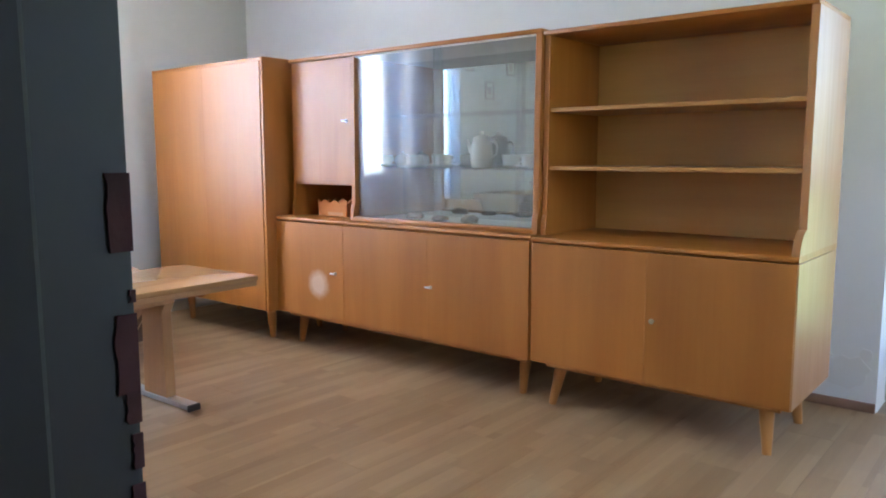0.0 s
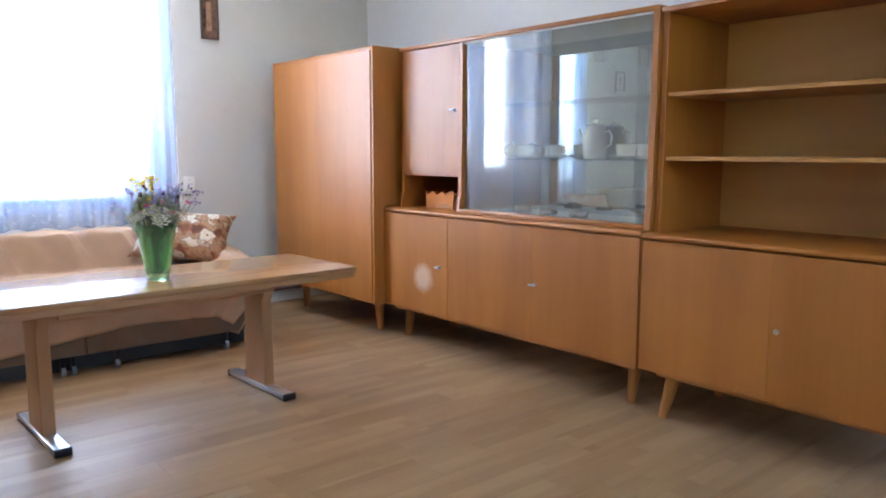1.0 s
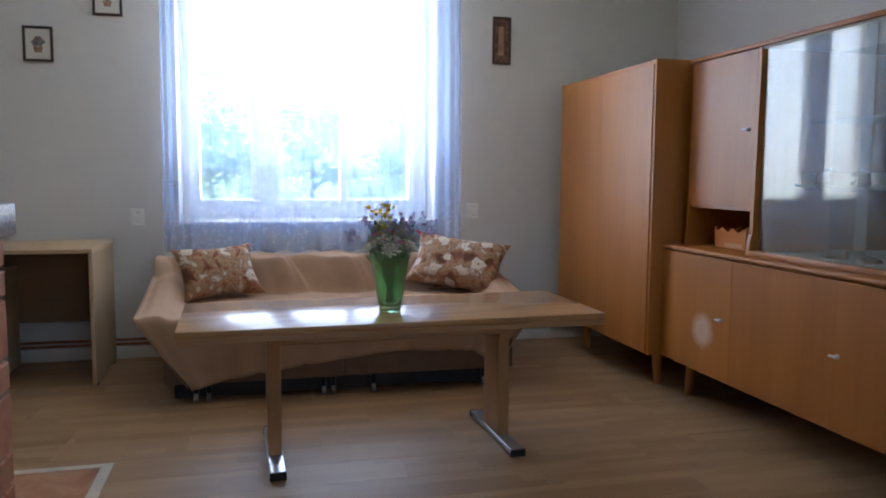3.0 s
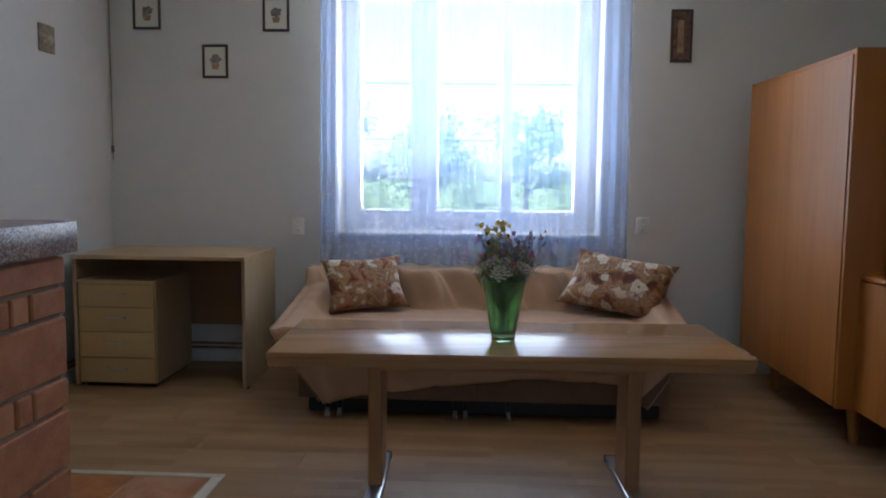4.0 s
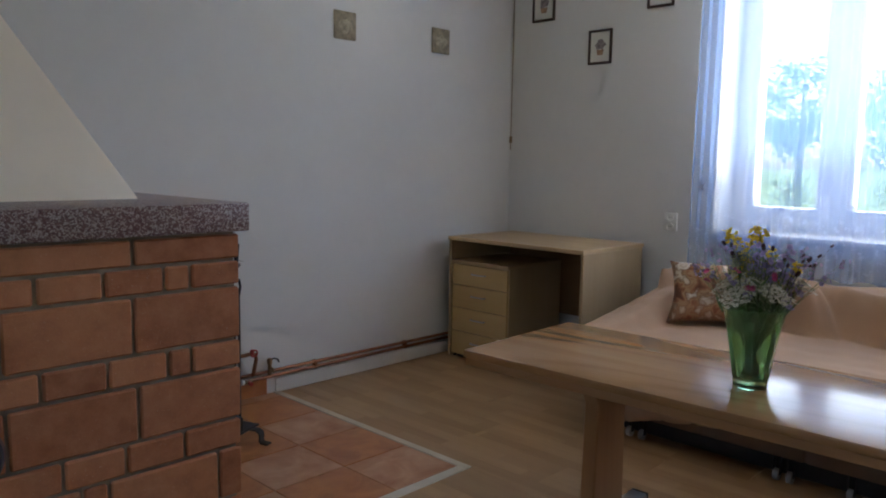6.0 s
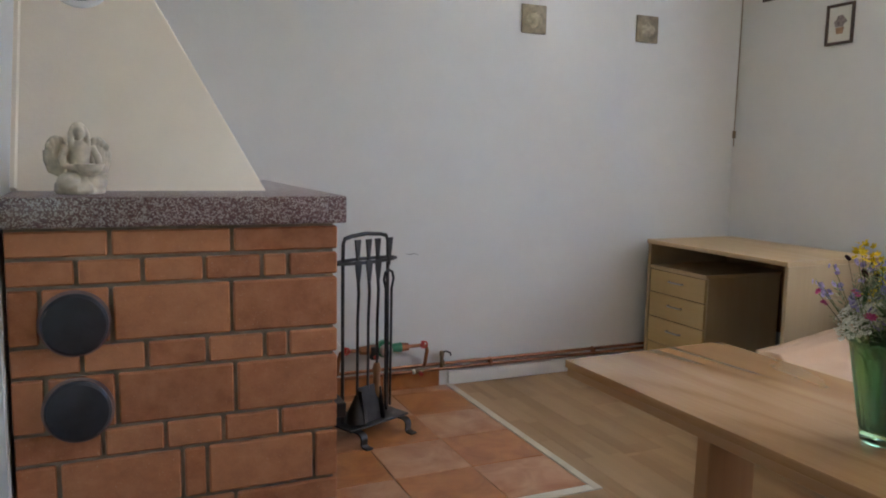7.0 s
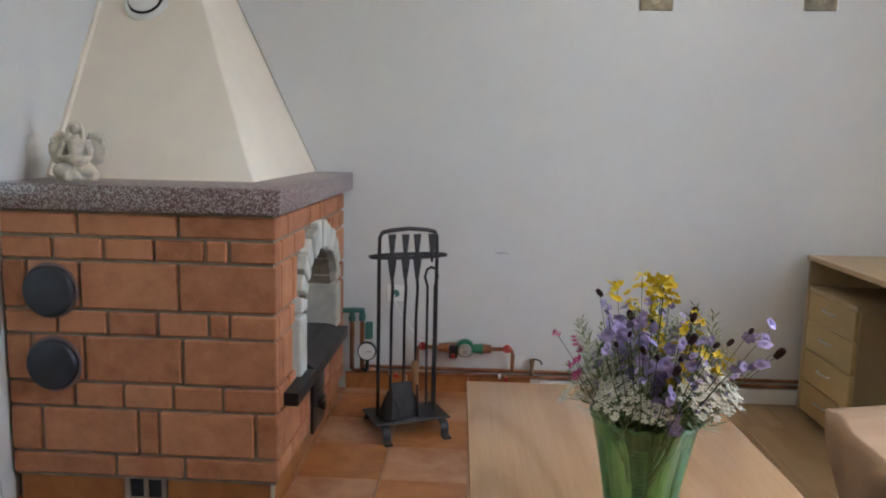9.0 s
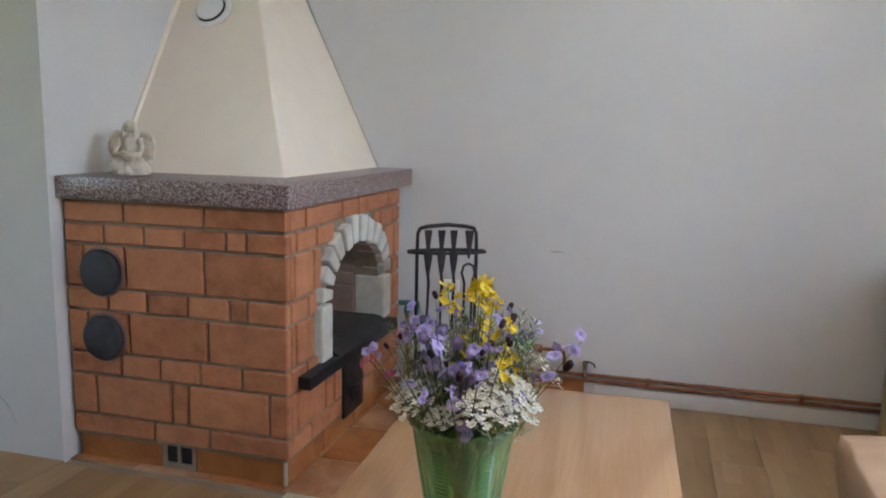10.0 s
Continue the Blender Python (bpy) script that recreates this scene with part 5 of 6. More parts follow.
# ---- pictures, plaques, sockets, bell cable ----
M["print"] = plain("faded_print", (0.16, 0.09, 0.06), 0.9, 0, 0.5, 35, 0)
M["print_leaf"] = plain("printed_flowers", (0.24, 0.2, 0.2), 0.9, 0, 0.5, 45, 0)
M["print_pot"] = plain("printed_vase", (0.36, 0.22, 0.14), 0.9, 0, 0.3, 30, 0)
def picture(y0, y1, z0, z1, group, label, plainprint=False):
    """A framed print on the west wall."""
    W, H = y1 - y0, z1 - z0
    p = thing("framed_picture", (XW, y0, z0), label, "picture", group)
    f = 0.014
    part("frame_bar", bx(0.0, 0.016, 0, f, 0, H, 0.003), M["frame"], p)
    part("frame_bar", bx(0.0, 0.016, W - f, W, 0, H, 0.003), M["frame"], p)
    part("frame_bar", bx(0.0, 0.016, f, W - f, 0, f, 0.003), M["frame"], p)
    part("frame_bar", bx(0.0, 0.016, f, W - f, H - f, H, 0.003), M["frame"], p)
    part("print", bx(0.001, 0.006, f, W - f, f, H - f, 0), M["print" if plainprint else "mat_board"], p, smooth=0)
    if plainprint:
        part("motif", bx(0.006, 0.008, W * 0.33, W * 0.62, H * 0.18, H * 0.8, 0.001), M["print_pot"], p, "faded brown figure")
    else:
        pts = [(W / 2 + s * 0.16 * W * k, H * (0.26 + zz)) for s, k, zz in ((-1, 0.7, 0), (1, 0.7, 0), (1, 1.0, 0.16), (-1, 1.0, 0.16))]
        part("printed_vase", prism(pts, "x", 0.006, 0.0068), M["print_pot"], p, smooth=0)
        r2 = random.Random(int(z0 * 100))
        bl = [(W / 2 + 0.24 * W * math.cos(a) * r2.uniform(0.6, 1.1), H * 0.55 + 0.17 * H * math.sin(a) * r2.uniform(0.6, 1.1)) for a in [i * 6.283 / 16 for i in range(16)]]
        part("printed_flowers", prism(bl, "x", 0.006, 0.0074), M["print_leaf"], p, smooth=0)
    return p


picture(-0.713, -0.54, 2.072, 2.275, "flower prints", "small dark-framed print of flowers in a vase")
picture(-0.283, -0.123, 1.778, 1.98, "flower prints", "small dark-framed print of flowers in a vase")
picture(0.097, 0.26, 2.06, 2.262, "flower prints", "small dark-framed print of flowers in a vase")
picture(2.557, 2.685, 1.88, 2.19, "", "narrow dark brown framed picture", True)


def plaque(x, z, s):
    p = thing("wall_plaque", (x, YS, z), "small square ceramic relief plaque hung on the wall", "plaque", "relief plaques")
    part("slab", bx(-s / 2, s / 2, 0, 0.012, -s / 2, s / 2, 0.006, 2), M["plaque"], p)
    lump = bmesh.new()
    bmesh.ops.create_icosphere(lump, subdivisions=3, radius=1.0)
    for v in lump.verts:
        k = 1 + 0.4 * noise.noise(v.co * 2.2 + Vector((x, 0, 0)))
        v.co = Vector((v.co.x * s * 0.3 * k, 0.012 + max(0, v.co.y) * 0.012 * k, v.co.z * s * 0.24 * k - 0.005))
    part("relief", lump, M["plaque_hi"], p)
M["plaque_hi"] = plain("relief_highlight", (0.40, 0.34, 0.23), 0.7, 0, 0.35, 40, 0.4, 70)
plaque(-3.645, 1.885, 0.145)
plaque(-4.363, 1.893, 0.145)


def socket(place, turn, label, double=True):
    """A white wall socket; its face looks along its own +x."""
    s = thing("wall_socket", place, label, "socket", "", turn)
    hh = 0.052 if double else 0.04
    part("plate", bx(0, 0.012, -0.04, 0.04, -hh, hh, 0.005, 2), M["white"], s)
    for z in ((-0.026, 0.026) if double else (0.0,)):
        w = part("well", moved(lathe([(0.0, 0.001), (0.017, 0.001), (0.019, 0.004), (0.021, 0.004), (0.021, 0.0), (0.0, 0.0)], 20), pose(0.0115, 0, z, 0, 90, 0)), M["white"], s)
        # black studs paint the dark of the pin holes
        for y in (-0.006, 0.006):
            part("pin_hole", rod((0.0126, y, z), (0.0132, y, z), 0.0024, 0.0024, 8), M["black"], w)
    return s


socket((XW, 0.306, 0.87), 0, "white double wall socket beside the window")
socket((XW, 2.433, 0.90), 0, "white double wall socket beside the window")
ps = socket((-2.49, YS, 0.483), 90, "white wall socket with a black plug in it", False)
pl = thing("plug", (-2.49, YS + 0.0135, 0.483), "dark plug with its lead hanging to the pump", "plug")
part("plug_body", moved(rod((0, 0, 0), (0, 0.035, 0), 0.019, 0.013, 16), Matrix()), M["teal"], pl)
part("lead", tube([(0, 0.033, 0), (0.002, 0.045, -0.02), (-0.03, 0.04, -0.09), (-0.08, 0.035, -0.16), (-0.12, 0.035, -0.215), (-0.2, 0.04, -0.25), (-0.28, 0.045, -0.25), (-0.315, 0.04, -0.235)], 0.003, 6), M["white"], pl)
cb = thing("cable", (XW + 0.012, -0.862, 1.27), "thin cable with a small switch hanging in the corner", "cable")
part("wire", tube([(0.0, 0.0, 0.0), (0.003, 0.002, 0.06), (0.0, 0.0, 0.3), (-0.004, -0.002, 0.7), (0.0, 0.0, 1.38)], 0.0028, 6), M["brass"], cb)
part("switch", bx(-0.008, 0.008, -0.008, 0.008, 0.045, 0.09, 0.004, 2), M["brass"], cb)

# ---- heating pipes, pump and gauge ----
hp = thing("heating_pipes", (0, 0, 0), "pair of brown copper heating pipes along the skirting", "pipes")
for z, off in ((0.092, 0.018), (0.119, 0.018)):
    y, x = YS + off, XW + off
    part("pipe", tube([(-2.33, y, z), (-3.2, y, z + 0.001), (-4.2, y, z), (x + 0.02, y, z), (x, y + 0.02, z), (x, 0.8, z), (x, 2.4, z + 0.001), (x, 3.9, z)], 0.0088, 8), M["copper"], hp)
for x in (-3.45, -4.1):
    part("clip", bx(x, x + 0.018, YS, YS + 0.03, 0.084, 0.128, 0.003), M["copper"], hp)
pm = thing("circulation_pump", (-2.83, YS + 0.062, 0.237), "green circulation pump set in copper pipework with red valves", "pump")
part("pump_body", moved(lathe([(0, -0.035), (0.036, -0.035), (0.042, -0.02), (0.042, 0.01), (0.034, 0.02), (0, 0.022)], 28), pose(0, 0, 0, -90, 0, 0)), M["green"], pm)
part("motor_cap", moved(lathe([(0, 0.02), (0.031, 0.02), (0.031, 0.038), (0.027, 0.043), (0, 0.044)], 28), pose(0, 0, -0.002, -90, 0, 0)), M["steel"], pm)
part("name_plate", bx(-0.018, 0.018, 0.0435, 0.046, -0.018, 0.006, 0.001), M["mat_board"], pm)
for i in range(3):
    part("plate_bar", bx(-0.014, 0.014 - 0.004 * i, 0.046, 0.0465, -0.013 + 0.006 * i, -0.0105 + 0.006 * i, 0), M["black"], pm, smooth=0)
part("terminal_box", bx(0.035, 0.075, -0.03, 0.03, -0.045, 0.02, 0.006, 2), M["black"], pm)
part("red_knob", rod((0.055, 0.03, -0.03), (0.055, 0.042, -0.03), 0.011, 0.011, 14), M["red"], pm)
for s in (1, -1):
    part("union_nut", rod((s * 0.085, 0, 0), (s * 0.125, 0, 0), 0.024, 0.02, 8), M["copper"], pm)
    part("flange", rod((s * 0.04, 0, 0), (s * 0.086, 0, 0), 0.021, 0.026, 16), M["green" if s < 0 else "copper"], pm)
    part("elbow_pipe", tube([(s * 0.12, 0, 0), (s * 0.19, 0, 0.002), (s * 0.222, 0, -0.004), (s * 0.228, -0.002, -0.03), (s * 0.228, -0.03, -0.11), (s * 0.228, -0.04, -0.118)], 0.0098, 8), M["copper"], pm)
    v = part("valve", lathe([(0, 0), (0.009, 0), (0.011, 0.02), (0.006, 0.026), (0, 0.026)], 12), M["red"], pm)
    v.location = (s * 0.2, 0.008, 0.0)
    part("valve_wheel", moved(tube([(0.017 * math.cos(a), 0.017 * math.sin(a), 0) for a in [i * 6.283 / 12 for i in range(12)]], 0.0042, 6, None, True), pose(0, 0.018, 0.01, 80, 0, 0)), M["red"], v)
for x in (-2.5, -3.03):
    dv = thing("drain_valve", (x, YS + 0.03, 0.095), "small red and white pipe valve", "valve", "pipe valves")
    part("body", rod((-0.02, 0, 0), (0.02, 0, 0), 0.0125, 0.0125, 8), M["brass"], dv)
    part("knob", rod((0, 0.008, -0.004), (0, 0.03, -0.008), 0.009, 0.011, 12), M["red"], dv)
    part("collar", rod((0.024, 0, 0), (0.036, 0, 0), 0.013, 0.013, 10), M["white"], dv)
tap = thing("tap", (-3.153, YS + 0.03, 0.105), "brass drain tap with a black lever", "tap")
part("body", rod((0, 0, 0), (0, 0, 0.07), 0.011, 0.009, 12), M["brass"], tap)
part("head", lathe([(0, 0.055), (0.012, 0.056), (0.014, 0.075), (0.01, 0.085), (0, 0.086)], 14), M["brass"], tap)
part("lever", tube([(0, 0.006, 0.08), (-0.02, 0.012, 0.084), (-0.04, 0.012, 0.076), (-0.046, 0.012, 0.06)], 0.0045, 8), M["black"], tap)
part("spout", tube([(0, 0.0, 0.04), (0, 0.03, 0.036), (0, 0.038, 0.02)], 0.006, 8), M["brass"], tap)
gp = thing("boiler_pipes", (-2.31, YS + 0.08, 0), "brown boiler pipes with teal fittings and a round pressure gauge", "pipes")
for x, y in ((0.015, 0.02), (-0.03, 0.0)):
    part("riser", tube([(x, y, 0.405), (x, y, 0.25), (x, y, 0.13), (x - 0.01, y - 0.03, 0.11), (x - 0.05, y - 0.055, 0.105)], 0.0105, 10), M["copper"], gp)
    part("fitting", lathe([(0, 0.36), (0.016, 0.36), (0.017, 0.385), (0.013, 0.39), (0.013, 0.405), (0, 0.406)], 12), M["teal"], gp).location = (x, y, 0)
part("cross_pipe", tube([(0.06, 0.01, 0.408), (0.015, 0.012, 0.412), (-0.04, 0.0, 0.41)], 0.012, 10), M["teal"], gp)
part("junction_box", bx(-0.075, -0.04, -0.05, -0.01, 0.265, 0.345, 0.005, 2), M["teal"], gp, "teal plastic box")
ga = part("gauge", moved(lathe([(0, 0), (0.044, 0), (0.045, 0.004), (0.045, 0.022), (0.041, 0.026), (0.039, 0.022), (0, 0.022)], 32), pose(-0.06, 0.03, 0.224, -90, 0, 0)), M["black"], gp, "round gauge with a black rim")
part("dial", moved(lathe([(0, 0), (0.039, 0), (0.039, 0.001), (0, 0.001)], 32), pose(-0.06, 0.0525, 0.224, -90, 0, 0)), M["white"], ga)
part("needle", bx(-0.082, -0.058, 0.054, 0.0555, 0.2225, 0.2245, 0), M["black"], ga, smooth=0)
part("gauge_stem", tube([(-0.06, 0.035, 0.18), (-0.06, 0.03, 0.14), (-0.055, 0.02, 0.12), (-0.03, 0.0, 0.125)], 0.009, 8), M["black"], gp)

# ---- fireplace ----
FX0, FX1, FY0, FY1 = -2.257, -1.377, -0.76, 0.387
fp = thing("fireplace", (FX1, FY1, 0), "corner fireplace of orange-red brick with stone mantel and white plaster hood", "fireplace")
ox, oy = FX1, FY1
def loc(x, y, z):
    return (x - ox, y - oy, z)
AC, AW, AS, AR = -0.22, 0.28, 0.60, 0.187        # arch: middle, half width, springing, rise
arc = [(AC + AW * math.cos(a), AS + AR * math.sin(a)) for a in [math.pi * i / 20 for i in range(21)]]
for x0, x1, y0, y1, z1 in ((-1.80, FX1, FY0, FY1 - 0.012, 0.975), (FX0 + 0.012, -1.80, AC + AW, FY1 - 0.012, 0.975), (FX0 + 0.012, -1.80, FY0, AC - AW, 0.975), (FX0 + 0.012, -1.80, AC - AW, AC + AW, 0.40)):
    part("mortar_block", bx(x0 - ox, x1 - ox, y0 - oy, y1 - oy, 0.09, z1, 0), M["mortar"], fp, "grey-brown mortar", 0)
part("mortar_block", prism([(AC + AW - oy, 0.975)] + [(y - oy, z) for y, z in arc] + [(AC - AW - oy, 0.975)], "x", FX0 + 0.012 - ox, -1.80 - ox), M["mortar"], fp, "grey-brown mortar", 0)
part("chimney_fill", bx(-2.17 - ox, XC - 0.002 - ox, YS - oy, FY0 - oy, 0.0, 0.975, 0), M["wall"], fp)
bricks = {}
def brick(w, d, h, x, y, z, mat="brick", name="brick"):
    key = (round(w, 3), round(d, 3), round(h, 3), mat)
    if key not in bricks:
        bricks[key] = mesh_of(bx(-w / 2, w / 2, -d / 2, d / 2, -h / 2, h / 2, 0.0045), name, M[mat], 0)
    o = new(name, bricks[key])
    o.parent = fp
    o.location = loc(x + rb.uniform(-0.0006, 0.0006), y + rb.uniform(-0.0006, 0.0006), z)
rb = random.Random(4)
J = 0.011
rows = [
    (0.891, 0.970, [-1.626, -1.947], [0.235, -0.08, -0.25, -0.60]),
    (0.815, 0.891, [-1.542, -1.707, -1.870, -2.032, -2.107], [0.31, 0.15, -0.5, -0.66]),
    (0.656, 0.815, [-1.453, -1.625, -1.944], [0.325, 0.175, -0.68]),
    (0.573, 0.656, [-1.548, -1.711, -1.874, -2.037, -2.106], [0.22, -0.66]),
    (0.417, 0.573, [-1.458, -1.632, -1.952], [0.315, 0.18, -0.68]),
    (0.331, 0.417, [-1.592, -1.755, -1.915, -2.081], [0.235, 0.07, -0.09, -0.25, -0.41, -0.57]),
    (0.176, 0.331, [-1.480, -1.799, -1.867, -2.184], [0.31, 0.08, 0.0, -0.29, -0.45]),
    (0.098, 0.176, [-1.721, -1.948], [0.2, -0.12, -0.44]),
]
for z0, z1, jx, jy in rows:
    h, zc = z1 - z0 - J, (z0 + z1) / 2
    e = [FX1] + jx + [FX0]
    for a, c in zip(e, e[1:]):
        lo = a - (J / 2 if a != FX1 else 0)
        hi = c + (J / 2 if c != FX0 else 0)
        brick(lo - hi, 0.03, h, (lo + hi) / 2, FY1 - 0.015, zc)
    zm = zc
    open_w = 0.0
    if zm > 0.39:
        open_w = 0.375 if zm < AS else 0.375 * math.sqrt(max(0.0, 1 - ((zm - AS) / 0.31) ** 2))
    e = [FY1 - 0.031] + jy + [FY0]
    for a, c in zip(e, e[1:]):
        lo = a - (J / 2 if a != e[0] else 0)
        hi = c + (J / 2 if c != FY0 else 0)
        for s0, s1 in ((lo, max(hi, AC + open_w)), (min(lo, AC - open_w), hi)) if open_w else ((lo, hi),):
            if s0 - s1 > 0.02:
                brick(0.03, s0 - s1, h, FX0 + 0.015, (s0 + s1) / 2, zc)
# fire chamber lining
def lining(x0, x1, y0, y1, z0, z1):
    part("lining", bx(x0 - ox, x1 - ox, y0 - oy, y1 - oy, z0, z1, 0.003), M["soot"], fp, "sooted fire brick")
for k in range(3):
    z0 = 0.41 + 0.135 * k
    for y in (AC - AW + 0.002, AC - 0.08, AC + 0.1):
        lining(-1.806, -1.80 - 0.0, y, min(y + 0.175, AC + AW - 0.002), z0, z0 + 0.128)
    for x, x1 in ((-2.134, -1.976), (-1.97, -1.812)):
        lining(x, x1, AC - AW, AC - AW + 0.006, z0, min(z0 + 0.128, 0.6))
        lining(x, x1, AC + AW - 0.006, AC + AW, z0, min(z0 + 0.128, 0.6))
part("chamber_floor", bx(FX0 + 0.02 - ox, -1.81 - ox, AC - AW + 0.006 - oy, AC + AW - 0.006 - oy, 0.401, 0.4185, 0.001), M["iron"], fp, "dark iron hearth plate")
part("ash_heap", moved(lathe([(0.19, 0), (0.15, 0.012), (0.08, 0.025), (0, 0.03)], 20, lambda a, r, z: (r * (1 + 0.2 * math.sin(a * 3)), z)), Matrix.Translation(loc(-2.0, AC, 0.4185))), M["ash"], fp)
# arch stones
def voussoir(a0, a1, seed):
    r3 = random.Random(seed)
    def pt(a, k):
        w, r = (AW, AR) if k == 0 else (AW + 0.088 + r3.uniform(-0.006, 0.01), AR + 0.105 + r3.uniform(-0.006, 0.012))
        return (AC + w * math.cos(a) - oy, AS + r * math.sin(a))
    pts = [pt(a0, 0), pt((a0 + a1) / 2, 0), pt(a1, 0), pt(a1, 1), pt((a0 + a1) / 2, 1), pt(a0, 1)]
    return prism(pts, "x", FX0 - 0.018 - r3.uniform(0, 0.006) - ox, FX0 + 0.09 - ox, 0.007, 2)
N = 12
for k in range(N):
    part("arch_stone", voussoir(math.pi * k / N + 0.034, math.pi * (k + 1) / N - 0.034, k), M["stone"], fp, "rough pale grey stone", 0)
for s in (1, -1):
    y0, y1 = AC + s * (AW - 0.005), AC + s * (AW + 0.09)
    cut = 0.02 if s > 0 else 0.0
    part("arch_stone", bx(FX0 - 0.02 - ox, FX0 + 0.12 - ox, y0 - oy, y1 - oy, 0.40 - cut, 0.592, 0.008, 2), M["stone"], fp, "rough pale grey stone", 0)
# hearth ledge: a square steel bar under the opening, with its plate
part("hearth_ledge", bx(FX0 - 0.05 - ox, FX0 - 0.001 - ox, -0.60 - oy, 0.315 - oy, 0.337, 0.384, 0.003, 1, prism([(FX0 - 0.05 - ox, 0.385), (FX0 - 0.002 - ox, 0.4135), (FX0 + 0.035 - ox, 0.4195), (FX0 + 0.035 - ox, 0.385)], "y", AC - AW + 0.004 - oy, AC + AW - 0.004 - oy)), M["iron"], fp, "black steel hearth ledge")
ad = part("ash_door", bx(FX0 - 0.014 - ox, FX0 - 0.001 - ox, -0.27 - oy, -0.065 - oy, 0.085, 0.325, 0.004, 2), M["iron"], fp, "black iron ash door")
part("latch", bx(FX0 - 0.035 - ox, FX0 - 0.0145 - ox, -0.20 - oy, -0.13 - oy, 0.17, 0.20, 0.005, 2), M["iron"], ad)
part("latch_knob", rod(loc(FX0 - 0.03, -0.115, 0.185), loc(FX0 - 0.05, -0.115, 0.185), 0.013, 0.016, 14), M["iron"], ad)
# soot doors on the front
for z in (0.717, 0.478):
    fc = part("flue_cover", moved(lathe([(0, 0.016), (0.055, 0.017), (0.076, 0.013), (0.083, 0.005), (0.083, -0.012), (0, -0.012)], 40), Matrix.Translation(loc(-1.535, FY1 + 0.016, z)) @ pose(0, 0, 0, -90, 0, 0)), M["iron_cap"], fp, "round dark cast-iron cover")
    part("rim", moved(lathe([(0.08, -0.01), (0.091, -0.01), (0.091, -0.006), (0.08, -0.004)], 40), Matrix.Translation(loc(-1.535, FY1 + 0.012, z)) @ pose(0, 0, 0, -90, 0, 0)), M["rim"], fc)
# plinth with its tiles and air vent
part("plinth", bx(FX0 + 0.028 - ox, FX1 - 0.005 - ox, FY0 - oy, FY1 - 0.024 - oy, 0.0, 0.09, 0), M["mortar"], fp)
for a, c in ((-1.39, -1.735), (-1.885, -2.229)):
    part("plinth_tile", bx(c - ox, a - ox, FY1 - 0.024 - oy, FY1 - 0.016 - oy, 0.0, 0.093, 0.002), M["tile_a"], fp, "brown terracotta tile", 0)
for y0, y1 in ((0.36, 0.06), (0.055, -0.245), (-0.25, -0.55), (-0.555, -0.76)):
    part("plinth_tile", bx(FX0 + 0.02 - ox, FX0 + 0.028 - ox, y1 - oy, y0 - oy, 0.0, 0.093, 0.002), M["tile_a"], fp, "brown terracotta tile", 0)
part("corner_trim", bx(FX0 + 0.017 - ox, FX0 + 0.029 - ox, FY1 - 0.027 - oy, FY1 - 0.013 - oy, 0.0, 0.094, 0.002), M["strip"], fp, "pale edge trim of the plinth")
vt = part("air_vent", bx(-1.88 - ox, -1.74 - ox, FY1 - 0.026 - oy, FY1 - 0.015 - oy, 0.0, 0.022, 0.002, 1, bx(-1.88 - ox, -1.863 - ox, FY1 - 0.026 - oy, FY1 - 0.015 - oy, 0.022, 0.093, 0.002, 1, bx(-1.757 - ox, -1.74 - ox, FY1 - 0.026 - oy, FY1 - 0.015 - oy, 0.022, 0.093, 0.002, 1, bx(-1.817 - ox, -1.803 - ox, FY1 - 0.026 - oy, FY1 - 0.015 - oy, 0.022, 0.093, 0.002)))), M["grout"], fp, "pale air vent with two dark holes")
# black plates put the shade of the vent's two holes into colour
for x in (-1.84, -1.78):
    part("vent_hole", bx(x - 0.022 - ox, x + 0.022 - ox, FY1 - 0.0238 - oy, FY1 - 0.0225 - oy, 0.024, 0.088, 0), M["black"], vt, smooth=0)
part("mantel", bx(-2.279 - ox, XC - 0.002 - ox, YS + 0.002 - oy, 0.413 - oy, 0.975, 1.056, 0.006, 2), M["terrazzo"], fp, "speckled red-brown terrazzo mantel slab")
# plaster hood: leans back into the corner up to the ceiling
hb, ht = 1.0562, CEIL - 0.001
def hood_at(z):
    return -2.10 + 0.472 * (z - hb), 0.09 - 0.615 * (z - hb)
zt = 2.55
(xb, yb_), (xt, yt) = hood_at(hb), hood_at(zt)
hd = bmesh.new()
low = [hd.verts.new(loc(*p)) for p in ((XC - 0.001, YS + 0.001, hb), (xb, YS + 0.001, hb), (xb, yb_, hb), (XC - 0.001, yb_, hb))]
up = [hd.verts.new(loc(*p)) for p in ((XC - 0.001, YS + 0.001, zt), (xt, YS + 0.001, zt), (xt, yt, zt), (XC - 0.001, yt, zt))]
hd.faces.new(low)
hd.faces.new(up)
for k in range(4):
    hd.faces.new((low[k], low[(k + 1) % 4], up[(k + 1) % 4], up[k]))
bmesh.ops.recalc_face_normals(hd, faces=hd.faces)
bmesh.ops.bevel(hd, geom=[e for e in hd.edges if {e.verts[0], e.verts[1]} == {low[2], up[2]}], offset=0.012, segments=3, profile=0.5, affect="EDGES")
hood = part("hood", hd, M["hood"], fp, "tapering white plaster chimney hood", 20)
def strip(p0, p1, w):
    return tube([loc(*p0), loc(*p1)], w, 6)
part("joint_bead", strip((XC - 0.006, yb_ + 0.002, hb + 0.005), (XC - 0.006, yt + 0.002, zt), 0.012), M["hood"], hood, "bead of filler along the wall")
part("joint_bead", strip((xb - 0.002, YS + 0.003, hb + 0.005), (xt - 0.002, YS + 0.003, zt), 0.0016), M["grout"], hood, "thin crack along the wall")
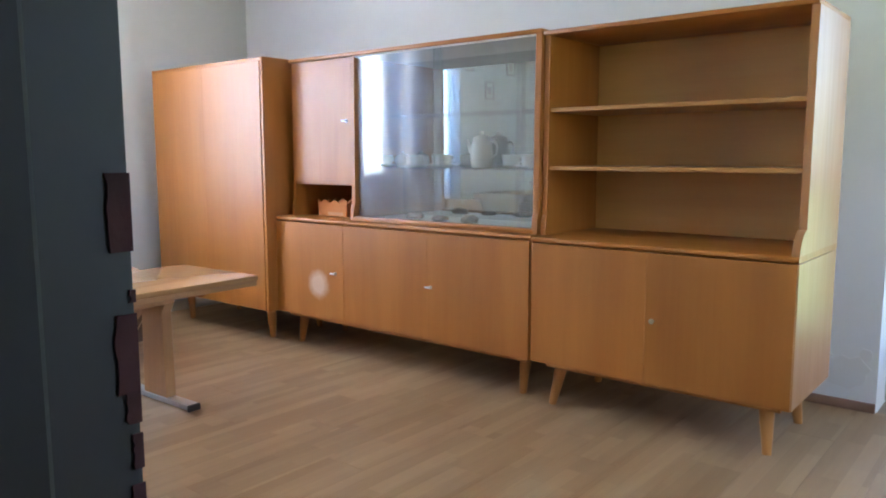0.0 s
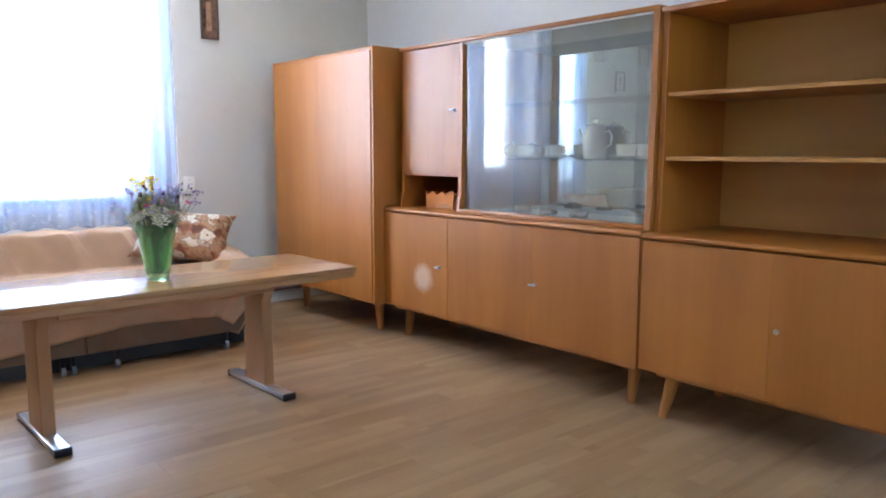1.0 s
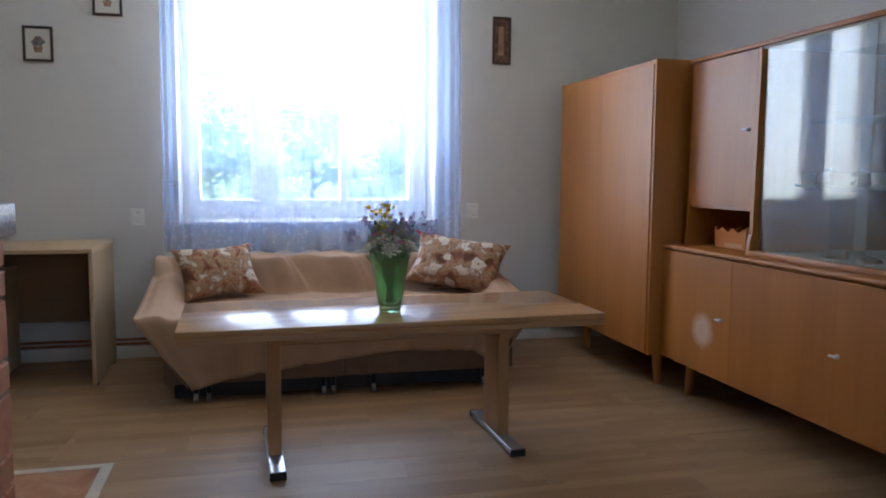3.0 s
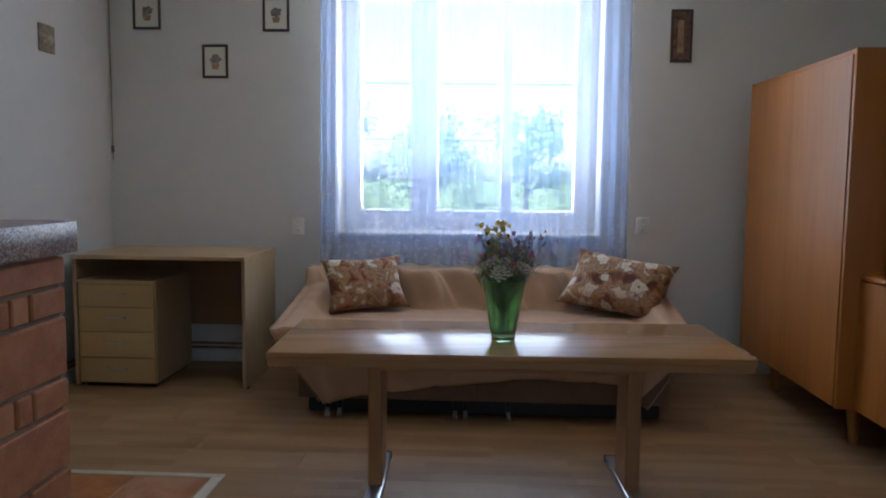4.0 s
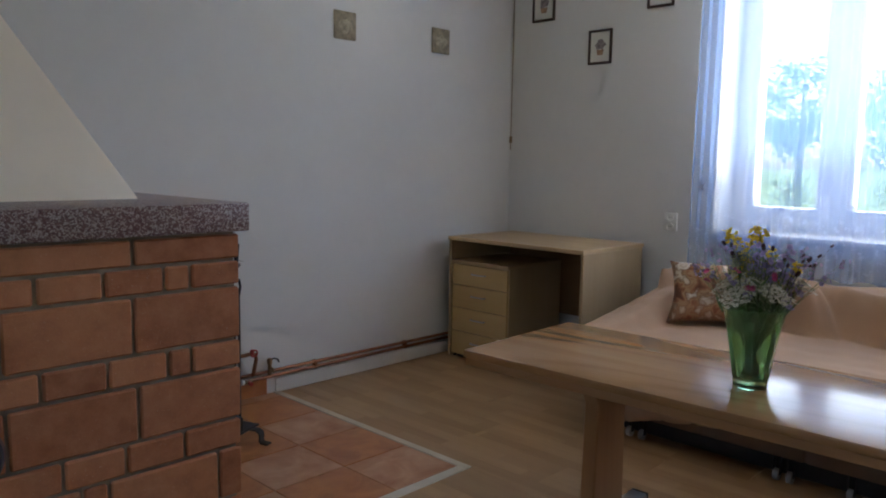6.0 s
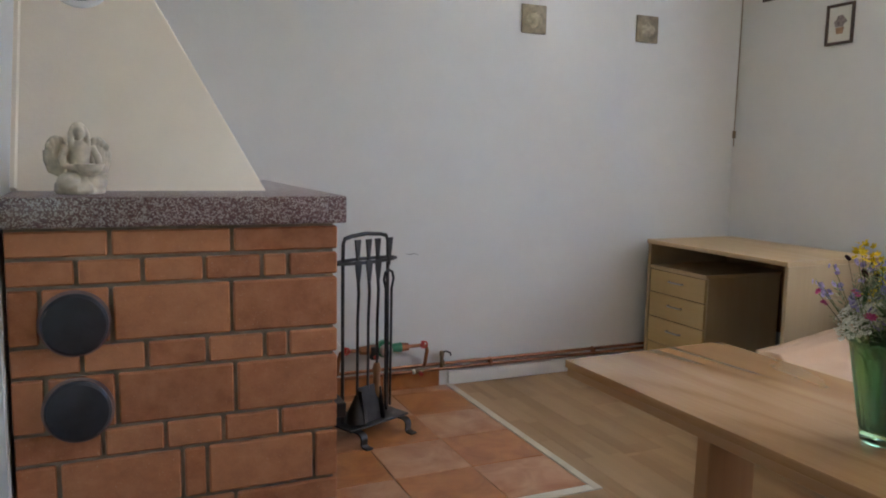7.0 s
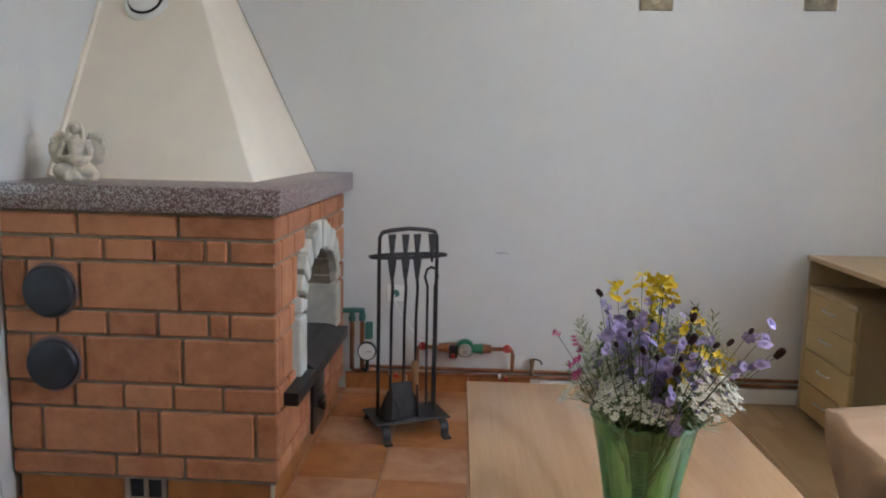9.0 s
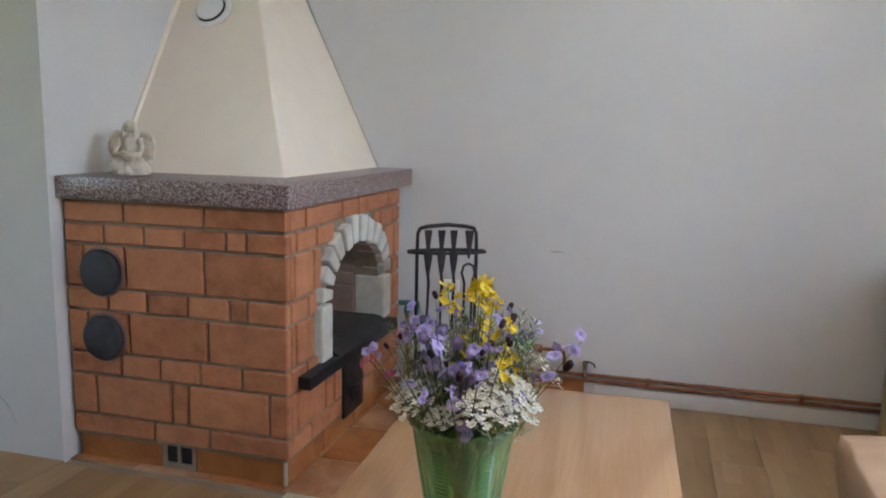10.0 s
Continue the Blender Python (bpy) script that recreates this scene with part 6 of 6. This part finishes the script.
tilt = math.degrees(math.atan(0.615))
vx, vz = -1.557, 1.722
vy = 0.09 - 0.615 * (vz - hb)
vm = Matrix.Translation(loc(vx, vy, vz)) @ pose(0, 0, 0, -90 + tilt, 0, 0)
vc = part("vent_cap", moved(lathe([(0, 0), (0.088, 0), (0.088, 0.008), (0.078, 0.016), (0.068, 0.014), (0.066, 0.002), (0, 0.002)], 48), vm), M["white"], hood, "round white ventilation valve")
# black disc paints the shade inside the valve's gap
part("vent_gap", moved(lathe([(0, 0.0025), (0.0655, 0.0025), (0.0655, 0.0045), (0, 0.0045)], 40), vm), M["black"], vc)
part("vent_disc", moved(lathe([(0, 0.03), (0.05, 0.028), (0.06, 0.022), (0.06, 0.018), (0.05, 0.016), (0.012, 0.014), (0.012, 0.004), (0, 0.004)], 48), vm), M["white"], vc)

# ---- winged figurine on the mantel (one plain cast piece) ----
def blob(bm, c, r, turn=(0, 0, 0), n=2):
    b = bmesh.new()
    bmesh.ops.create_icosphere(b, subdivisions=n + 1, radius=1.0)
    moved(b, Matrix.Translation(c) @ pose(0, 0, 0, *turn) @ Matrix.Diagonal((*r, 1)))
    return add(bm, b)
fg = lathe([(0, 0), (0.066, 0), (0.072, 0.01), (0.068, 0.03), (0.05, 0.05), (0.034, 0.066), (0.028, 0.09), (0.031, 0.118), (0.034, 0.138), (0.018, 0.156), (0, 0.16)], 40, lambda a, r, z: (r * (1 + (0.05 * math.sin(a * 11 + z * 40) if z < 0.06 else 0)), z))
blob(fg, (0, 0.012, 0.181), (0.0165, 0.018, 0.021))
blob(fg, (0, -0.002, 0.186), (0.023, 0.022, 0.027))
for s_ in (-1, 1):
    # hair down to the shoulders
    tube([(s_ * 0.014, 0.006, 0.198), (s_ * 0.022, 0.008, 0.178), (s_ * 0.024, 0.012, 0.152), (s_ * 0.022, 0.018, 0.128)], [0.008, 0.009, 0.009, 0.006], 8, fg)
    # folded wing: rounded top and rows of feathers
    blob(fg, (s_ * 0.056, -0.02, 0.122), (0.034, 0.012, 0.05), (0, s_ * 4, 0))
    for i in range(7):
        f = i / 6
        tube([(s_ * (0.04 + 0.05 * f), -0.013, 0.15 - 0.022 * f * f), (s_ * (0.043 + 0.046 * f), -0.012, 0.10), (s_ * (0.045 + 0.036 * f), -0.014, 0.046 + 0.016 * f)], [0.007, 0.0085, 0.004], 6, fg)
    for i in range(4):
        blob(fg, (s_ * (0.046 + 0.012 * i), -0.009, 0.158 - 0.002 * i * i), (0.0085, 0.007, 0.012), (0, 0, 0), 1)
    # arm bent round the bowl
    tube([(s_ * 0.036, 0.004, 0.14), (s_ * 0.05, 0.016, 0.108), (s_ * 0.05, 0.034, 0.082), (s_ * 0.022 - 0.012, 0.055, 0.078)], [0.012, 0.0115, 0.0095, 0.008], 8, fg)
    # knee under the skirt
    blob(fg, (s_ * 0.036, 0.034, 0.036), (0.036, 0.034, 0.028), (0, 0, s_ * 20))
moved_bowl = lathe([(0, 0.056), (0.02, 0.057), (0.036, 0.07), (0.044, 0.09), (0.041, 0.09), (0.03, 0.072), (0, 0.066)], 24)
add(fg, moved(moved_bowl, Matrix.Translation((-0.018, 0.048, 0))))
fig = new("figurine", mesh_of(fg, "figurine", M["statue"], 60))
fig.matrix_basis = pose(-1.555, 0.235, 1.056, 0, 0, 14) @ Matrix.Diagonal((0.92, 0.92, 0.94, 1))
rm = fig.modifiers.new("fused", "REMESH")
rm.mode, rm.voxel_size, rm.use_smooth_shade = "VOXEL", 0.0028, True
tagged(fig, "small seated winged figurine of cream plaster on the mantel", "figurine")

# ---- fire iron stand ----
rk = thing("fire_iron_stand", (-2.595, -0.385, 0), "black wrought-iron stand holding fireplace tools", "fire irons", "", 24.0)
part("base_plate", bx(-0.165, 0.165, -0.10, 0.10, 0.062, 0.07, 0.003), M["iron"], rk)
def strap(path, t):
    """The outline of a bent flat bar in its own plane."""
    pts = [Vector(p) for p in path]
    left, right = [], []
    for k, p in enumerate(pts):
        d = (pts[min(k + 1, len(pts) - 1)] - pts[max(k - 1, 0)]).normalized()
        n = Vector((-d.y, d.x)) * t / 2
        left.append(tuple(p + n))
        right.append(tuple(p - n))
    return left + right[::-1]
for sx in (-1, 1):
    for sy in (-1, 1):
        path = [(sy * v, z) for v, z in ((0.07, 0.058), (0.115, 0.058), (0.132, 0.05), (0.136, 0.034), (0.134, 0.014), (0.142, 0.006), (0.172, 0.0045))]
        part("foot", prism(strap(path, 0.007), "x", sx * 0.125 - 0.016, sx * 0.125 + 0.016), M["iron"], rk, smooth=50)
for sx in (-1, 1):
    part("post", tube([(sx * 0.125, 0, 0.07), (sx * 0.125, 0, 0.74), (sx * 0.123, 0, 0.82), (sx * 0.112, 0, 0.842)], 0.0075, 10), M["iron"], rk)
part("handle", tube([(-0.113, 0, 0.84), (-0.08, 0, 0.848), (0, 0, 0.855), (0.08, 0, 0.848), (0.113, 0, 0.84)], 0.0085, 10), M["iron"], rk)
part("ring", tube([(0.155 * math.cos(a) if abs(math.cos(a)) < 0.95 else 0.16 * math.copysign(1, math.cos(a)), 0.05 * math.sin(a), 0.742) for a in [i * 6.283 / 28 for i in range(28)]], 0.0075, 8, None, True), M["iron"], rk)
M["oak_grip"] = wood("tool_grip", (0.3, 0.15, 0.07), (0.42, 0.24, 0.12), "z", 0.5)
def tool(x, y, foot_z, name, label):
    t = thing(name, (-2.595, -0.385, 0), label, "fire iron", "fireplace tools", 24.0)
    part("hook", prism([(x - 0.005, 0.74), (x - 0.016, 0.838), (x + 0.016, 0.838), (x + 0.005, 0.74)], "y", y - 0.005, y + 0.005, 0.002), M["iron"], t)
    part("strap", prism([(x - 0.019, 0.752), (x + 0.019, 0.752), (x + 0.016, 0.715), (x + 0.007, 0.655), (x - 0.007, 0.655), (x - 0.016, 0.715)], "y", y + 0.001, y + 0.007, 0.002), M["iron"], t)
    part("shaft", tube([(x, y + 0.003, 0.665), (x - 0.004, y + 0.002, 0.62), (x, y, 0.5), (x, y, foot_z)], [0.007, 0.0065, 0.006, 0.006], 8), M["iron"], t)
    return t
t1 = tool(0.085, 0.046, 0.18, "fireplace_brush", "black iron fireplace brush")
part("bristles", lathe([(0, 0.075), (0.045, 0.078), (0.04, 0.12), (0.018, 0.17), (0.01, 0.19), (0, 0.19)], 20), M["black"], t1).location = (0.085, 0.046, 0)
t2 = tool(0.03, 0.05, 0.2, "fireplace_shovel", "black iron fireplace shovel")
part("blade", moved(bx(-0.055, 0.055, -0.003, 0.003, -0.075, 0.075, 0.002, 1, bx(-0.057, -0.051, 0.0, 0.022, -0.075, 0.06, 0.001, 1, bx(0.051, 0.057, 0.0, 0.022, -0.075, 0.06, 0.001))), pose(0.03, 0.062, 0.15, 10, 0, 0)), M["iron"], t2)
t3 = tool(-0.02, 0.05, 0.12, "fireplace_poker", "black iron poker with a wooden grip")
part("grip", lathe([(0, 0.15), (0.012, 0.155), (0.017, 0.19), (0.014, 0.25), (0.019, 0.285), (0.012, 0.31), (0, 0.31)], 14), M["oak_grip"], t3, "turned wooden grip").location = (-0.02, 0.05, 0)
t4 = thing("fireplace_tongs", (-2.595, -0.385, 0), "black iron fireplace tongs", "fire iron", "fireplace tools", 24.0)
part("hook", prism([(-0.088, 0.72), (-0.104, 0.838), (-0.066, 0.838), (-0.08, 0.72)], "y", 0.048, 0.056, 0.002), M["iron"], t4)
for s in (-1, 1):
    part("arm", tube([(-0.084, 0.05, 0.70), (-0.084 + s * 0.02, 0.05, 0.69), (-0.084 + s * 0.028, 0.05, 0.66), (-0.084 + s * 0.016, 0.05, 0.62), (-0.084 + s * 0.016, 0.05, 0.4), (-0.084 + s * 0.013, 0.05, 0.11)], 0.0055, 8), M["iron"], t4)

# ---- outdoors ----
M["grass"] = plain("meadow", (0.11, 0.16, 0.05), 0.9, 0, 0.4, 0.4, 0)
M["foliage"] = plain("tree_leaves", (0.17, 0.24, 0.09), 0.7, 0, 0.4, 2.0, 0)
M["bark"] = plain("bark", (0.2, 0.17, 0.13), 0.9, 0, 0.3, 8, 0.4)
M["paving"] = plain("pale_concrete", (0.56, 0.54, 0.49), 0.9, 0, 0.12, 1.5, 0.2, 40)
M["road"] = plain("pale_road", (0.30, 0.29, 0.27), 0.9, 0, 0.15, 1, 0)
setting("ground", bx(-900, 900, -900, 900, -1.0, -0.75, 0), M["grass"], "mown grass round the house", "ground", 0)
setting("terrace", bx(-16.0, XW - 0.45, -14, 16, -0.77, -0.74, 0), M["paving"], "pale concrete yard in front of the house", "yard", 0)
setting("road", bx(-22.5, -18.5, -120, 120, -0.76, -0.735, 0), M["road"], "pale asphalt lane", "road", 0)


def tree(place, h, r, seed, kind="tree"):
    rt = random.Random(seed)
    t = thing(kind, place, "leafy green garden tree beyond the window", "tree", "garden trees")
    part("trunk", tube([(0, 0, 0), (0.05, 0.02, h * 0.25), (0.0, 0.05, h * 0.55), (0.03, 0, h * 0.85)], [h * 0.03, h * 0.024, h * 0.016, h * 0.006], 8), M["bark"], t)
    tips = []
    for i in range(9):
        a, z = rt.uniform(0, 6.283), h * rt.uniform(0.25, 0.7)
        tip = Vector((r * 0.75 * math.cos(a), r * 0.75 * math.sin(a), z + h * rt.uniform(0.05, 0.2)))
        part("limb", tube([(0, 0.03, z), tuple(tip * 0.5 + Vector((0, 0, z * 0.5 + 0.1))), tuple(tip)], [h * 0.01, h * 0.007, h * 0.003], 5), M["bark"], t)
        tips.append(tip)
    verts, faces = [], []
    clumps = [(tp, r * rt.uniform(0.3, 0.5)) for tp in tips] + [(Vector((rt.uniform(-0.5, 0.5) * r, rt.uniform(-0.5, 0.5) * r, h * rt.uniform(0.45, 0.95))), r * rt.uniform(0.3, 0.45)) for _ in range(14)]
    for c, cr in clumps:
        for _ in range(130):
            d = Vector((rt.gauss(0, 1), rt.gauss(0, 1), rt.gauss(0, 0.8))).normalized() * cr * rt.random() ** 0.4
            p, s = c + d, rt.uniform(0.06, 0.13) * h / 5
            u = Vector((rt.gauss(0, 1), rt.gauss(0, 1), rt.gauss(0, 1))).normalized()
            w = u.orthogonal().normalized()
            k = len(verts)
            verts += [tuple(p - u * s), tuple(p + w * s * 0.5), tuple(p + u * s), tuple(p - w * s * 0.5)]
            faces.append((k, k + 1, k + 2, k + 3))
    me = bpy.data.meshes.new("crown")
    me.from_pydata(verts, [], faces)
    me.materials.append(M["foliage"])
    ob = new("crown", me)
    ob.parent = t


for i, (x, y, h, r) in enumerate(((-30, -4.5, 5.6, 2.0), (-27, -0.5, 4.4, 1.8), (-31, 3.2, 5.0, 1.9), (-26, 6.4, 4.2, 1.8), (-33, 9.5, 5.8, 2.2), (-29, 13, 4.8, 2.0), (-34, -9, 6.2, 2.3), (-28, 17, 5.2, 2.2))):
    tree((x, y, -0.75), h, r, 30 + i)
for i, y in enumerate((-6, -2.6, 1.2, 4.6, 8, 11)):
    tree((-24.5, y, -0.75), 2.0, 1.5, 60 + i, "bush")
for i, z in enumerate((6.1, 3.2)):
    w = thing("power_line", (-40, 0, z), "thin overhead power line across the lane", "power line", "power lines")
    part("wire", tube([(0, -60, 0.8), (0, -20, 0.1), (0, 5, 0), (0, 30, 0.15), (0, 70, 1.0)], 0.03, 5), M["black"], w)
    for yy in (-60, 70):
        part("pole", rod((0.2, yy, -0.75 - z), (0.2, yy, 2.0), 0.14, 0.1, 10), M["bark"], w)

# ---- laminate boards of the floor ----
board_me = {}
cols, x = [], XW
stops = sorted({-3.224, XC, XE})
while x < XE - 1e-4:
    nxt = min([x + 0.193] + [s for s in stops if s > x + 1e-4])
    cols.append((x, nxt))
    x = nxt
rf = random.Random(9)
for i, (a, c) in enumerate(cols):
    mid = (a + c) / 2
    y0 = YS if mid < -3.224 else 0.456 if mid < XC else -1.5
    y = y0
    first = (0.31, 0.86, 0.55, 1.1)[i % 4]
    while y < YN - 0.001:
        y1 = min(YN + (0.24 if -0.53 < mid < 0.4 else 0), y + (first if y == y0 else 1.286))
        key = (round(c - a, 4), round(y1 - y, 4))
        if key not in board_me:
            board_me[key] = mesh_of(bx(-(c - a) / 2 + 0.0003, (c - a) / 2 - 0.0003, -(y1 - y) / 2 + 0.0004, (y1 - y) / 2 - 0.0003, -0.008, 0.0, 0.0004), "floor_board", M["floor"], 0)
        o = new("floor_board", board_me[key])
        o.parent = subfloor
        o.location = (mid, (y + y1) / 2, 0)
        y = y1
